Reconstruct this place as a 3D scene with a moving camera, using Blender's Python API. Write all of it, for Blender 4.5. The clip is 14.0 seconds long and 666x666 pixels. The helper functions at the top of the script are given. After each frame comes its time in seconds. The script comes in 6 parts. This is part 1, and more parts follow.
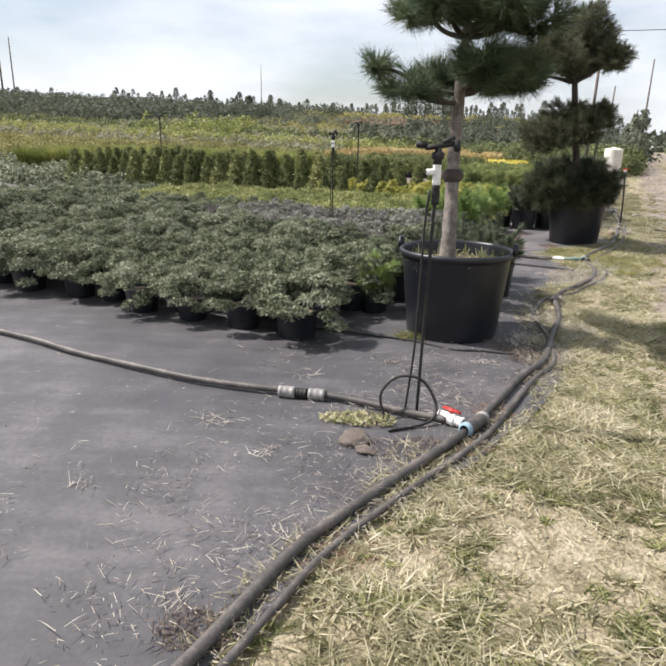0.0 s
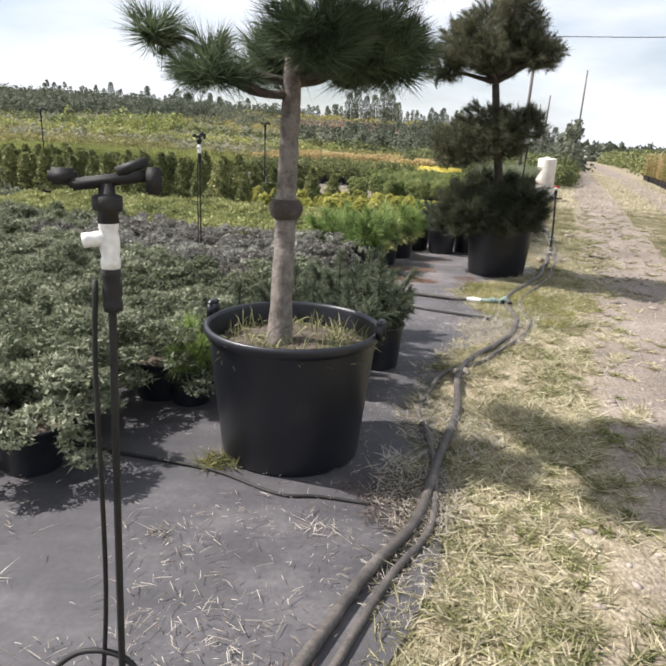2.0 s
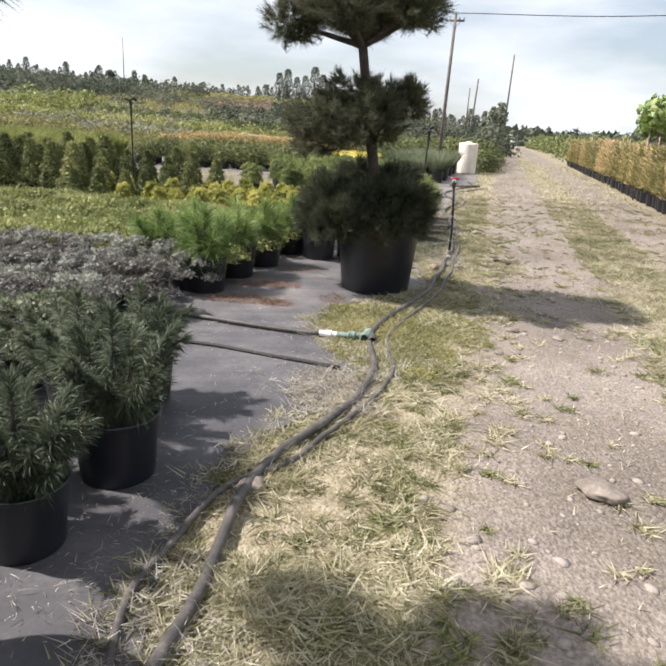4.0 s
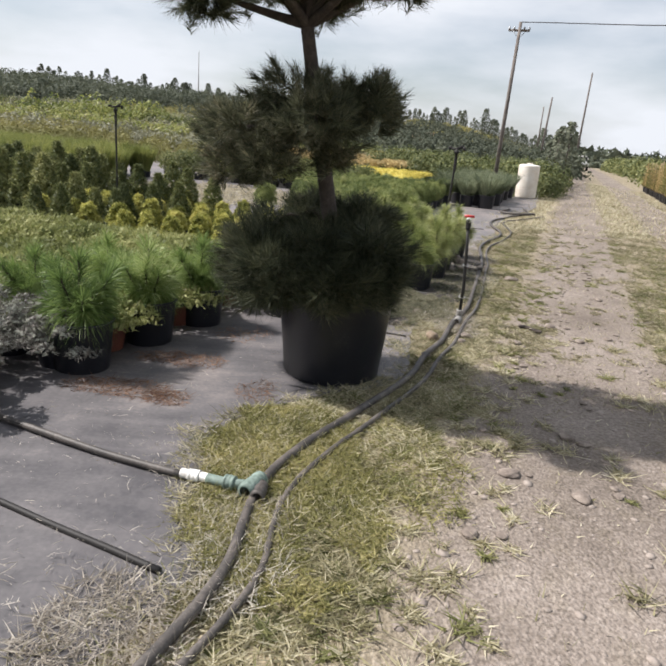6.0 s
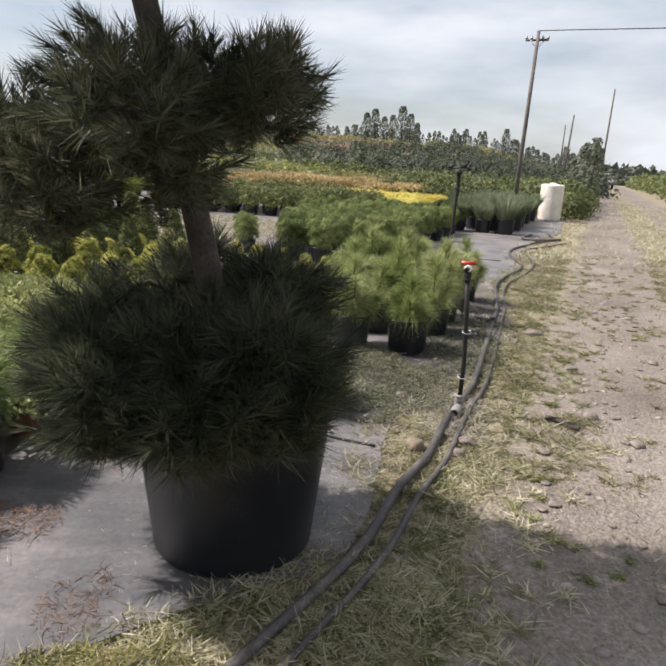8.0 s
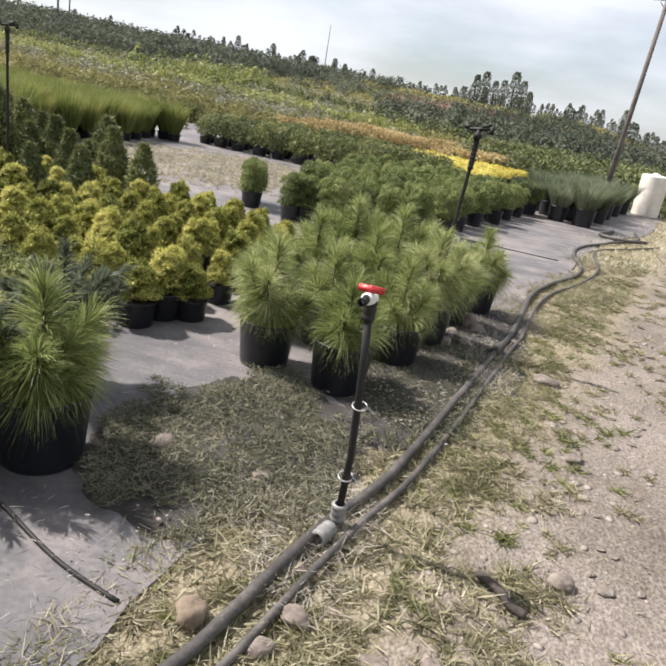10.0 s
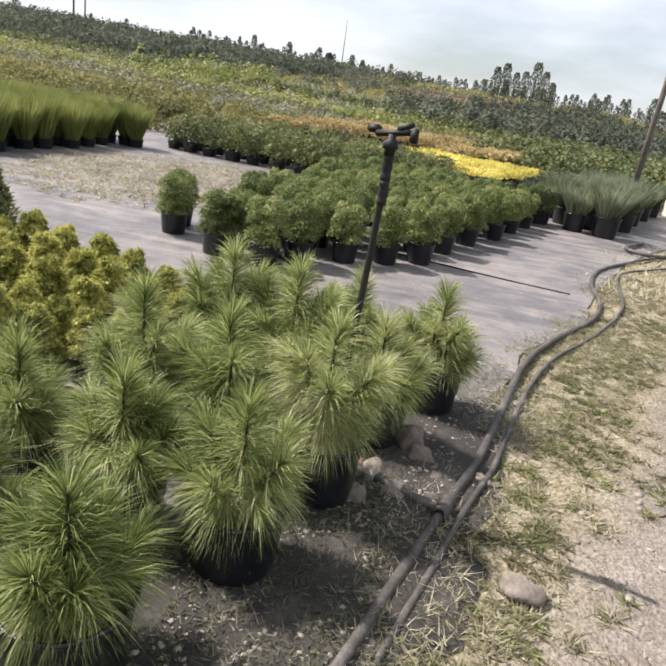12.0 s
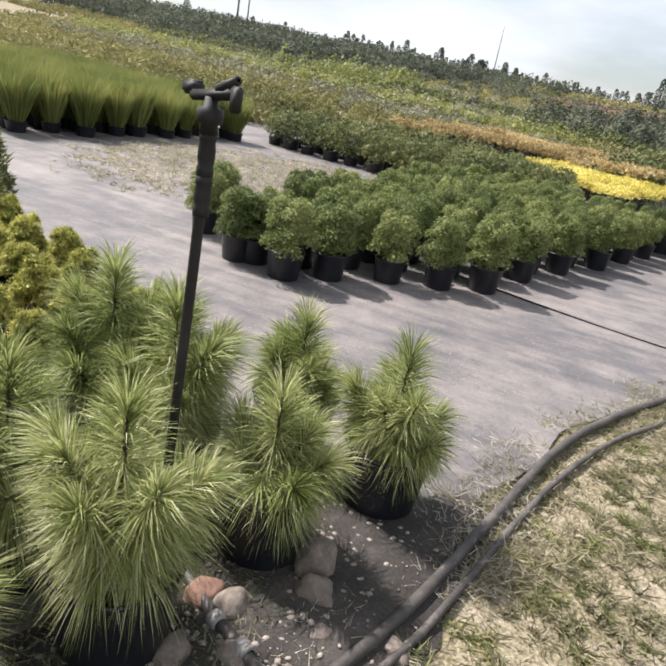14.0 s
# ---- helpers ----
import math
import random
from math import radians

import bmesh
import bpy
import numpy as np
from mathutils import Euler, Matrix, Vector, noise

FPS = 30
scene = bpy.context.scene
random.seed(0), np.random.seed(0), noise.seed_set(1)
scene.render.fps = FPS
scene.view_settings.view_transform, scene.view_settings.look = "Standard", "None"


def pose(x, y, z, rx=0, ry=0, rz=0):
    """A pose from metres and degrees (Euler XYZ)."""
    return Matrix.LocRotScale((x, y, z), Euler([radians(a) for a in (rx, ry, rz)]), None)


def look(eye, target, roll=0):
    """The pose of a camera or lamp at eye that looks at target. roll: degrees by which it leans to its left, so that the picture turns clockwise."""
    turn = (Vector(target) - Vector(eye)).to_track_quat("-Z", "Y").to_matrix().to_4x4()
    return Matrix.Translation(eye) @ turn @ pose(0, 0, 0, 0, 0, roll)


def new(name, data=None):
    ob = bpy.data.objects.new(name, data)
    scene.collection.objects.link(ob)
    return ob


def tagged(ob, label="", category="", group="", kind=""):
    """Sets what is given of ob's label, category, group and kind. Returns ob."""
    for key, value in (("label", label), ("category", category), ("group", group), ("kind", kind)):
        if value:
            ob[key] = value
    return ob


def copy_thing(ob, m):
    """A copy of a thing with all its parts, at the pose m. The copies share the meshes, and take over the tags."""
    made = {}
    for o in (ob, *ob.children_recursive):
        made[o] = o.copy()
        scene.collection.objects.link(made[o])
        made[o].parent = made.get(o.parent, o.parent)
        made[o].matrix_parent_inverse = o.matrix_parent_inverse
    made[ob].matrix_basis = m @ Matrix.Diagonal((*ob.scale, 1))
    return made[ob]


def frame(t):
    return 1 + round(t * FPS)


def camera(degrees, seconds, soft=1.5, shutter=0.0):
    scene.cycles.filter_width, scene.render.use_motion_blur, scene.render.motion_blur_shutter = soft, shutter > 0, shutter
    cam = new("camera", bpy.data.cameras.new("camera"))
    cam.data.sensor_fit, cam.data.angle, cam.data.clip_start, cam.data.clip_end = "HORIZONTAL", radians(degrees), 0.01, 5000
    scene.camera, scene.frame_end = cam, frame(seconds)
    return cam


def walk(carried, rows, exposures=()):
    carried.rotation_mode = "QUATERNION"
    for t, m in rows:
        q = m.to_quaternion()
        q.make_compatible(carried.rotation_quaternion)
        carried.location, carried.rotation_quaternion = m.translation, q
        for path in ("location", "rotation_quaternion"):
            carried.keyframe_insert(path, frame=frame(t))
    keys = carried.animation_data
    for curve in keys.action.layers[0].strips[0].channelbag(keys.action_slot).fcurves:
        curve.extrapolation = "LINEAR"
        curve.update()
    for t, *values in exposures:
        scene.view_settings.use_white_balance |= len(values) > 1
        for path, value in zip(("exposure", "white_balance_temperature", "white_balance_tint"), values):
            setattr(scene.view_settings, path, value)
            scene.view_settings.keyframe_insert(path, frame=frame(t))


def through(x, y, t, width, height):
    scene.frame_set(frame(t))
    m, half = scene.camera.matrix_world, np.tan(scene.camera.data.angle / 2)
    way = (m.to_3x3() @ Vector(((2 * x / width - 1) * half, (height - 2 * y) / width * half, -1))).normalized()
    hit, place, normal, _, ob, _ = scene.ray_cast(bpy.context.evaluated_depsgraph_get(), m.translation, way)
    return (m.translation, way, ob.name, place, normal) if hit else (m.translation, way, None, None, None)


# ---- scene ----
cam = camera(55.0, 14.0, soft=2.2)
PATH = [
    (0, (-0.478, -1.521, 1.319), (-0.61, 0.387, 0.733), 1.0),
    (0.5, (-0.323, -1.106, 1.331), (-0.532, 0.762, 0.648), 0.6),
    (1, (-0.241, -0.702, 1.349), (-0.364, 1.159, 0.627), 0.8),
    (1.5, (0.009, -0.289, 1.359), (-0.063, 1.582, 0.656), 3.8),
    (2, (0.177, 0.202, 1.379), (0.219, 2.117, 0.802), 2.6),
    (2.5, (0.41, 0.651, 1.396), (0.498, 2.558, 0.8), 0.7),
    (3, (0.642, 0.994, 1.356), (0.58, 2.912, 0.793), 1.4),
    (3.5, (0.82, 1.34, 1.387), (0.981, 3.225, 0.739), 3.7),
    (4, (1.097, 1.722, 1.403), (1.33, 3.61, 0.787), 3.3),
    (6.5, (2.206, 3.903, 1.471), (2.19, 5.821, 0.904), 3.8),
    (7, (2.3, 4.326, 1.448), (2.315, 6.259, 0.932), 0.8),
    (9.5, (3.177, 6.454, 1.455), (2.967, 8.344, 0.834), 9.5),
    (10, (3.412, 6.906, 1.443), (3.16, 8.774, 0.774), 10.1),
    (10.5, (3.554, 7.423, 1.459), (3.272, 9.302, 0.834), 8.3),
    (11, (3.618, 7.96, 1.442), (3.358, 9.803, 0.71), 9.4),
    (11.5, (3.75, 8.494, 1.485), (3.461, 10.306, 0.689), 12.4),
    (12, (3.823, 8.955, 1.528), (3.498, 10.805, 0.841), 8.5),
    (12.5, (3.899, 9.114, 1.485), (3.382, 10.935, 0.839), 10.9),
    (13, (4.033, 9.429, 1.46), (3.514, 11.199, 0.687), 8.3),
    (13.5, (4.095, 9.846, 1.499), (3.507, 11.596, 0.731), 6.1),
    (14, (4.339, 10.128, 1.515), (3.65, 11.857, 0.782), 10.6),
]
walk(cam, [(t, look(eye, target, roll)) for t, eye, target, roll in PATH],
     exposures=[(0, 0.78), (1, 0.85), (2.5, 0.9), (4, 0.88), (7, 0.47), (9.5, 0.74), (11, 0.72), (12, 0.8), (14, 0.82)])

# ---- light ----
SUN_ELEVATION, SUN_BEARING = 51.0, -80.0     # bearing clockwise from +y
world = bpy.data.worlds.new("hazy_sky")
scene.world = world
world.use_nodes = True
wn, wl = world.node_tree.nodes, world.node_tree.links
wn.clear()
w_out = wn.new("ShaderNodeOutputWorld")
w_bg = wn.new("ShaderNodeBackground")
w_sky = wn.new("ShaderNodeTexSky")
w_sky.sky_type, w_sky.sun_disc = "NISHITA", False
w_sky.sun_elevation, w_sky.sun_rotation = radians(SUN_ELEVATION), radians(SUN_BEARING)
w_sky.dust_density, w_sky.air_density = 1.6, 1.0
w_co = wn.new("ShaderNodeTexCoord")
w_map = wn.new("ShaderNodeMapping")
w_map.inputs["Scale"].default_value = (1.0, 1.0, 3.5)
w_noise = wn.new("ShaderNodeTexNoise")
w_noise.inputs["Scale"].default_value, w_noise.inputs["Detail"].default_value = 2.6, 6.0
w_ramp = wn.new("ShaderNodeValToRGB")
w_ramp.color_ramp.elements[0].position, w_ramp.color_ramp.elements[1].position = 0.36, 0.62
w_ramp.color_ramp.elements[0].color = (0.3, 0.3, 0.3, 1)
w_ramp.color_ramp.elements[1].color = (0.97, 0.97, 0.97, 1)
w_mix = wn.new("ShaderNodeMixRGB")
w_mix.inputs["Color2"].default_value = (8.4, 8.7, 9.35, 1)
wl.new(w_co.outputs["Generated"], w_map.inputs["Vector"])
wl.new(w_map.outputs["Vector"], w_noise.inputs["Vector"])
wl.new(w_noise.outputs["Fac"], w_ramp.inputs["Fac"])
wl.new(w_ramp.outputs["Color"], w_mix.inputs["Fac"])
wl.new(w_sky.outputs["Color"], w_mix.inputs["Color1"])
wl.new(w_mix.outputs["Color"], w_bg.inputs["Color"])
w_bg.inputs["Strength"].default_value = 0.072
wl.new(w_bg.outputs["Background"], w_out.inputs["Surface"])

sun = new("sun", bpy.data.lights.new("sun", "SUN"))
sun.data.energy, sun.data.angle, sun.data.color = 5.0, radians(0.6), (1.0, 0.945, 0.915)
_e, _b = radians(SUN_ELEVATION), radians(SUN_BEARING)
sun.matrix_world = look((math.cos(_e) * math.sin(_b) * 40, math.cos(_e) * math.cos(_b) * 40, math.sin(_e) * 40), (0, 0, 0))

# ---- plan: U runs along the track, V to its left ----
O = Vector((-1.05, 2.5))
U = Vector((0.342, 0.940))
V = Vector((-0.940, 0.342))


def at(u, v):
    p = O + U * u + V * v
    return p.x, p.y


def uv(x, y):
    d = Vector((x, y)) - O
    return d.dot(U), d.dot(V)


def step(a, b, x):
    k = min(1.0, max(0.0, (x - a) / (b - a)))
    return k * k * (3 - 2 * k)


def height(x, y):
    """The lie of the land: level beside the track, a long slope beyond the far beds."""
    u, v = uv(x, y)
    h = 4.9 * step(26, 170, u + 0.75 * max(v, 0)) * step(-2, 26, v) + 3.2 * step(55, 150, v) * step(20, 110, u)
    return h - 0.5 * step(60, 150, u) * (1 - step(-4, 12, v))


# ---- materials ----
def material(name):
    m = bpy.data.materials.new(name)
    m.use_nodes = True
    return m, m.node_tree.nodes, m.node_tree.links, m.node_tree.nodes["Principled BSDF"]


def ramp_node(nodes, stops):
    r = nodes.new("ShaderNodeValToRGB")
    while len(r.color_ramp.elements) < len(stops):
        r.color_ramp.elements.new(0.5)
    for el, (p, c) in zip(r.color_ramp.elements, stops):
        el.position, el.color = p, (*c, 1)
    return r


def noise_node(nodes, links, scale, detail=4.0, rough=0.55, vector=None):
    n = nodes.new("ShaderNodeTexNoise")
    n.inputs["Scale"].default_value, n.inputs["Detail"].default_value, n.inputs["Roughness"].default_value = scale, detail, rough
    co = vector or nodes.new("ShaderNodeTexCoord").outputs["Object"]
    links.new(co, n.inputs["Vector"])
    return n


def leaf(name, stops, rough=0.6, through=0.35, patch=3.0, spread=0.5):
    """Foliage: each blade has its own shade, drifting over the plant, and lets some light through."""
    m, n, l, b = material(name)
    geo, info = n.new("ShaderNodeNewGeometry"), n.new("ShaderNodeObjectInfo")
    drift = noise_node(n, l, patch, 2.0, vector=geo.outputs["Position"])
    a = n.new("ShaderNodeMath"); a.operation = "MULTIPLY_ADD"
    l.new(geo.outputs["Random Per Island"], a.inputs[0])
    a.inputs[1].default_value = spread
    l.new(drift.outputs["Fac"], a.inputs[2])
    c = n.new("ShaderNodeMath"); c.operation = "MULTIPLY_ADD"
    l.new(info.outputs["Random"], c.inputs[0])
    c.inputs[1].default_value = 0.3
    l.new(a.outputs[0], c.inputs[2])
    d = n.new("ShaderNodeMath"); d.operation = "SUBTRACT"
    l.new(c.outputs[0], d.inputs[0])
    d.inputs[1].default_value = spread / 2 + 0.15
    r = ramp_node(n, stops)
    l.new(d.outputs[0], r.inputs["Fac"])
    l.new(r.outputs["Color"], b.inputs["Base Color"])
    b.inputs["Roughness"].default_value = rough
    b.inputs["Specular IOR Level"].default_value = 0.3
    tr = n.new("ShaderNodeBsdfTranslucent")
    l.new(r.outputs["Color"], tr.inputs["Color"])
    mix = n.new("ShaderNodeMixShader")
    mix.inputs["Fac"].default_value = through
    l.new(b.outputs["BSDF"], mix.inputs[1])
    l.new(tr.outputs["BSDF"], mix.inputs[2])
    l.new(mix.outputs["Shader"], n["Material Output"].inputs["Surface"])
    return m


def solid(name, stops, scale=8.0, rough=0.6, bump=0.2, fine=60.0, metal=0.0, spec=0.5):
    """A mottled surface with grain at two scales."""
    m, n, l, b = material(name)
    big, small = noise_node(n, l, scale, 5.0, 0.6), noise_node(n, l, fine, 3.0, 0.6)
    mx = n.new("ShaderNodeMath"); mx.operation = "MULTIPLY_ADD"
    l.new(small.outputs["Fac"], mx.inputs[0])
    mx.inputs[1].default_value = 0.5
    l.new(big.outputs["Fac"], mx.inputs[2])
    sub = n.new("ShaderNodeMath"); sub.operation = "SUBTRACT"
    l.new(mx.outputs[0], sub.inputs[0]); sub.inputs[1].default_value = 0.25
    r = ramp_node(n, stops)
    l.new(sub.outputs[0], r.inputs["Fac"])
    l.new(r.outputs["Color"], b.inputs["Base Color"])
    b.inputs["Roughness"].default_value, b.inputs["Metallic"].default_value = rough, metal
    b.inputs["Specular IOR Level"].default_value = spec
    bp = n.new("ShaderNodeBump")
    bp.inputs["Strength"].default_value, bp.inputs["Distance"].default_value = bump, 0.01
    l.new(mx.outputs[0], bp.inputs["Height"])
    l.new(bp.outputs["Normal"], b.inputs["Normal"])
    return m


M_POT = solid("black_nursery_plastic", [(0.2, (0.006, 0.007, 0.01)), (0.6, (0.011, 0.012, 0.017)), (0.9, (0.04, 0.037, 0.037))], 5, 0.4, 0.05, 90)
M_POT_RED = solid("brown_red_plastic", [(0.2, (0.10, 0.03, 0.02)), (0.8, (0.2, 0.07, 0.045))], 6, 0.5, 0.05)
M_SOIL = solid("potting_soil", [(0.2, (0.03, 0.022, 0.016)), (0.6, (0.09, 0.07, 0.05)), (0.9, (0.2, 0.16, 0.11))], 25, 0.95, 1.0, 120)
M_HOSE = solid("dusty_black_pipe", [(0.2, (0.022, 0.021, 0.021)), (0.5, (0.065, 0.057, 0.051)), (0.75, (0.15, 0.13, 0.115)), (0.9, (0.24, 0.21, 0.185))], 7, 0.6, 0.15, 80)
M_TUBE = solid("black_tube", [(0.2, (0.009, 0.009, 0.009)), (0.9, (0.035, 0.032, 0.03))], 10, 0.62, 0.1, spec=0.3)
M_GREY = solid("grey_fitting", [(0.2, (0.12, 0.115, 0.11)), (0.8, (0.33, 0.315, 0.295))], 20, 0.5, 0.1)
M_WHITE = solid("white_pvc", [(0.15, (0.45, 0.42, 0.38)), (0.5, (0.78, 0.77, 0.74)), (0.9, (0.84, 0.83, 0.8))], 12, 0.4, 0.05)
M_RED = solid("red_plastic", [(0.2, (0.35, 0.02, 0.02)), (0.8, (0.62, 0.035, 0.03))], 14, 0.4, 0.05)
M_TANK = solid("translucent_white_tank", [(0.2, (0.58, 0.5, 0.4)), (0.8, (0.85, 0.82, 0.76))], 3, 0.5, 0.05)
M_BARK = solid("pine_bark", [(0.2, (0.055, 0.043, 0.036)), (0.5, (0.165, 0.143, 0.124)), (0.9, (0.32, 0.29, 0.26))], 16, 0.9, 0.9, 70)
M_BARK_DARK = solid("dark_pine_bark", [(0.2, (0.025, 0.02, 0.018)), (0.6, (0.07, 0.055, 0.045)), (0.9, (0.14, 0.115, 0.1))], 16, 0.9, 0.9, 70)
M_POLE = solid("weathered_pole_wood", [(0.2, (0.06, 0.05, 0.045)), (0.8, (0.2, 0.17, 0.15))], 5, 0.85, 0.4)
M_STEEL = solid("dull_galvanised_steel", [(0.2, (0.25, 0.26, 0.27)), (0.8, (0.45, 0.46, 0.47))], 6, 0.5, 0.1, metal=0.6)
M_CANE = solid("bamboo_cane", [(0.2, (0.16, 0.1, 0.06)), (0.8, (0.42, 0.3, 0.19))], 8, 0.7, 0.3)
M_STONE = solid("field_stone", [(0.2, (0.09, 0.072, 0.06)), (0.55, (0.2, 0.165, 0.138)), (0.9, (0.38, 0.33, 0.28))], 9, 0.9, 0.7, 60)
M_STONE_DARK = solid("earthy_stone", [(0.2, (0.05, 0.04, 0.033)), (0.55, (0.11, 0.09, 0.075)), (0.9, (0.22, 0.19, 0.16))], 9, 0.92, 0.7, 60)
M_BRICK = solid("worn_red_brick", [(0.2, (0.14, 0.07, 0.05)), (0.8, (0.34, 0.2, 0.15))], 9, 0.9, 0.6)
M_BRICK_TAN = solid("worn_tan_brick", [(0.2, (0.13, 0.095, 0.065)), (0.8, (0.3, 0.235, 0.17))], 9, 0.92, 0.6)
M_GRAVEL = solid("road_pebbles", [(0.25, (0.15, 0.125, 0.105)), (0.6, (0.31, 0.265, 0.23)), (0.9, (0.5, 0.45, 0.4))], 2.2, 0.9, 0.4)
M_WIRE = solid("aluminium_wire", [(0.2, (0.25, 0.25, 0.25)), (0.8, (0.6, 0.6, 0.6))], 30, 0.4, 0.0, metal=0.5)
M_TAPE = solid("blue_tape", [(0.2, (0.12, 0.2, 0.26)), (0.8, (0.3, 0.42, 0.48))], 30, 0.5, 0.1)

L_TREE = leaf("dark_pine_needles", [(0.05, (0.03, 0.045, 0.025)), (0.4, (0.065, 0.095, 0.05)), (0.7, (0.13, 0.165, 0.085)), (0.95, (0.26, 0.28, 0.17))], 0.5, 0.4, 3.0, 0.6)
L_TREE_RUST = leaf("dusky_pine_needles", [(0.05, (0.026, 0.033, 0.02)), (0.4, (0.058, 0.067, 0.039)), (0.7, (0.115, 0.118, 0.068)), (0.95, (0.21, 0.19, 0.125))], 0.55, 0.4, 3.0, 0.6)
L_PINE = leaf("bright_pine_needles", [(0.1, (0.1, 0.135, 0.04)), (0.4, (0.25, 0.295, 0.095)), (0.65, (0.45, 0.47, 0.2)), (0.95, (0.74, 0.72, 0.48))], 0.4, 0.42, 2.5, 0.6)
L_PINE_LIME = leaf("lime_pine_needles", [(0.1, (0.08, 0.13, 0.04)), (0.45, (0.18, 0.26, 0.075)), (0.75, (0.32, 0.4, 0.14)), (0.95, (0.52, 0.56, 0.29))], 0.42, 0.4)
L_MUGO = leaf("grey_green_pine_needles", [(0.1, (0.036, 0.046, 0.028)), (0.45, (0.09, 0.11, 0.068)), (0.75, (0.17, 0.195, 0.125)), (0.95, (0.3, 0.32, 0.22))], 0.5, 0.35, 4.0)
L_JUNIPER = leaf("blue_green_juniper", [(0.05, (0.036, 0.044, 0.026)), (0.4, (0.112, 0.13, 0.074)), (0.65, (0.205, 0.225, 0.142)), (0.95, (0.375, 0.385, 0.28))], 0.6, 0.28, 4.0)
L_JUNIPER_MAUVE = leaf("mauve_grey_juniper", [(0.05, (0.05, 0.046, 0.04)), (0.35, (0.14, 0.125, 0.112)), (0.6, (0.23, 0.23, 0.2)), (0.95, (0.38, 0.395, 0.32))], 0.6, 0.25, 1.6)
L_LIGHT = leaf("yellow_green_groundcover", [(0.1, (0.085, 0.105, 0.035)), (0.5, (0.215, 0.235, 0.08)), (0.9, (0.42, 0.42, 0.19))], 0.6, 0.35, 1.6)
L_GOLD = leaf("golden_cypress", [(0.05, (0.07, 0.085, 0.018)), (0.35, (0.21, 0.225, 0.05)), (0.6, (0.47, 0.45, 0.115)), (0.95, (0.74, 0.68, 0.27))], 0.6, 0.35, 3.5)
L_CONE = leaf("dark_green_cypress", [(0.05, (0.045, 0.06, 0.024)), (0.45, (0.12, 0.14, 0.052)), (0.75, (0.23, 0.24, 0.09)), (0.95, (0.38, 0.37, 0.16))], 0.6, 0.3, 1.2)
L_SHRUB = leaf("mid_green_shrub", [(0.05, (0.055, 0.08, 0.028)), (0.45, (0.16, 0.2, 0.065)), (0.75, (0.29, 0.32, 0.115)), (0.95, (0.42, 0.42, 0.18))], 0.55, 0.35, 1.6)
L_GRASSES = leaf("tall_green_grass", [(0.05, (0.08, 0.11, 0.032)), (0.45, (0.19, 0.22, 0.062)), (0.8, (0.36, 0.36, 0.12)), (0.95, (0.5, 0.46, 0.2))], 0.55, 0.35, 0.8)
L_FUZZ = leaf("grey_green_grass", [(0.05, (0.06, 0.078, 0.042)), (0.5, (0.16, 0.19, 0.11)), (0.9, (0.33, 0.355, 0.225))], 0.6, 0.35, 0.8)
L_YELLOW = leaf("yellow_foliage", [(0.05, (0.35, 0.3, 0.06)), (0.5, (0.7, 0.6, 0.14)), (0.9, (0.85, 0.78, 0.3))], 0.6, 0.35, 1.0)
L_ORANGE = leaf("tawny_foliage", [(0.05, (0.2, 0.16, 0.07)), (0.5, (0.44, 0.33, 0.15)), (0.9, (0.66, 0.53, 0.28))], 0.6, 0.35, 0.5)
# L_FAR, L_FAR_DARK and L_FAR_PALE carry distance haze in their lifted, narrow colours.
L_FAR = leaf("far_hazed_shrubs", [(0.1, (0.09, 0.095, 0.036)), (0.4, (0.185, 0.18, 0.066)), (0.65, (0.28, 0.255, 0.1)), (0.95, (0.38, 0.335, 0.16))], 0.8, 0.25, 0.16, 0.2)
L_FAR_DARK = leaf("far_hazed_trees", [(0.1, (0.045, 0.055, 0.04)), (0.5, (0.1, 0.115, 0.08)), (0.9, (0.18, 0.19, 0.135))], 0.8, 0.25, 0.12, 0.25)
L_FAR_RED = leaf("far_russet_shrubs", [(0.1, (0.14, 0.095, 0.065)), (0.5, (0.28, 0.19, 0.13)), (0.9, (0.42, 0.31, 0.22))], 0.7, 0.2, 0.1)
L_FAR_PALE = leaf("far_hazed_pale_shrubs", [(0.1, (0.13, 0.135, 0.085)), (0.5, (0.22, 0.22, 0.145)), (0.9, (0.31, 0.305, 0.215))], 0.7, 0.2, 0.1)
L_TURF = leaf("dry_turf", [(0.0, (0.11, 0.11, 0.055)), (0.22, (0.24, 0.225, 0.12)), (0.45, (0.44, 0.4, 0.26)), (0.9, (0.72, 0.67, 0.52))], 0.7, 0.4, 2.2, 0.55)
L_TURF_WORN = leaf("worn_turf", [(0.0, (0.09, 0.09, 0.045)), (0.22, (0.18, 0.17, 0.09)), (0.45, (0.32, 0.285, 0.185)), (0.9, (0.54, 0.49, 0.37))], 0.7, 0.35, 2.2, 0.55)
L_STRAW = leaf("dry_straw", [(0.1, (0.24, 0.21, 0.17)), (0.5, (0.44, 0.4, 0.34)), (0.9, (0.68, 0.64, 0.56))], 0.75, 0.3, 2.0)
L_GREENTURF = leaf("green_turf", [(0.1, (0.1, 0.115, 0.045)), (0.4, (0.2, 0.21, 0.085)), (0.7, (0.34, 0.33, 0.15)), (0.95, (0.52, 0.48, 0.28))], 0.7, 0.4, 2.2, 0.55)
L_RUSTDRY = leaf("brown_dead_weed", [(0.1, (0.05, 0.04, 0.035)), (0.5, (0.15, 0.115, 0.095)), (0.9, (0.3, 0.24, 0.2))], 0.8, 0.2, 3.0)
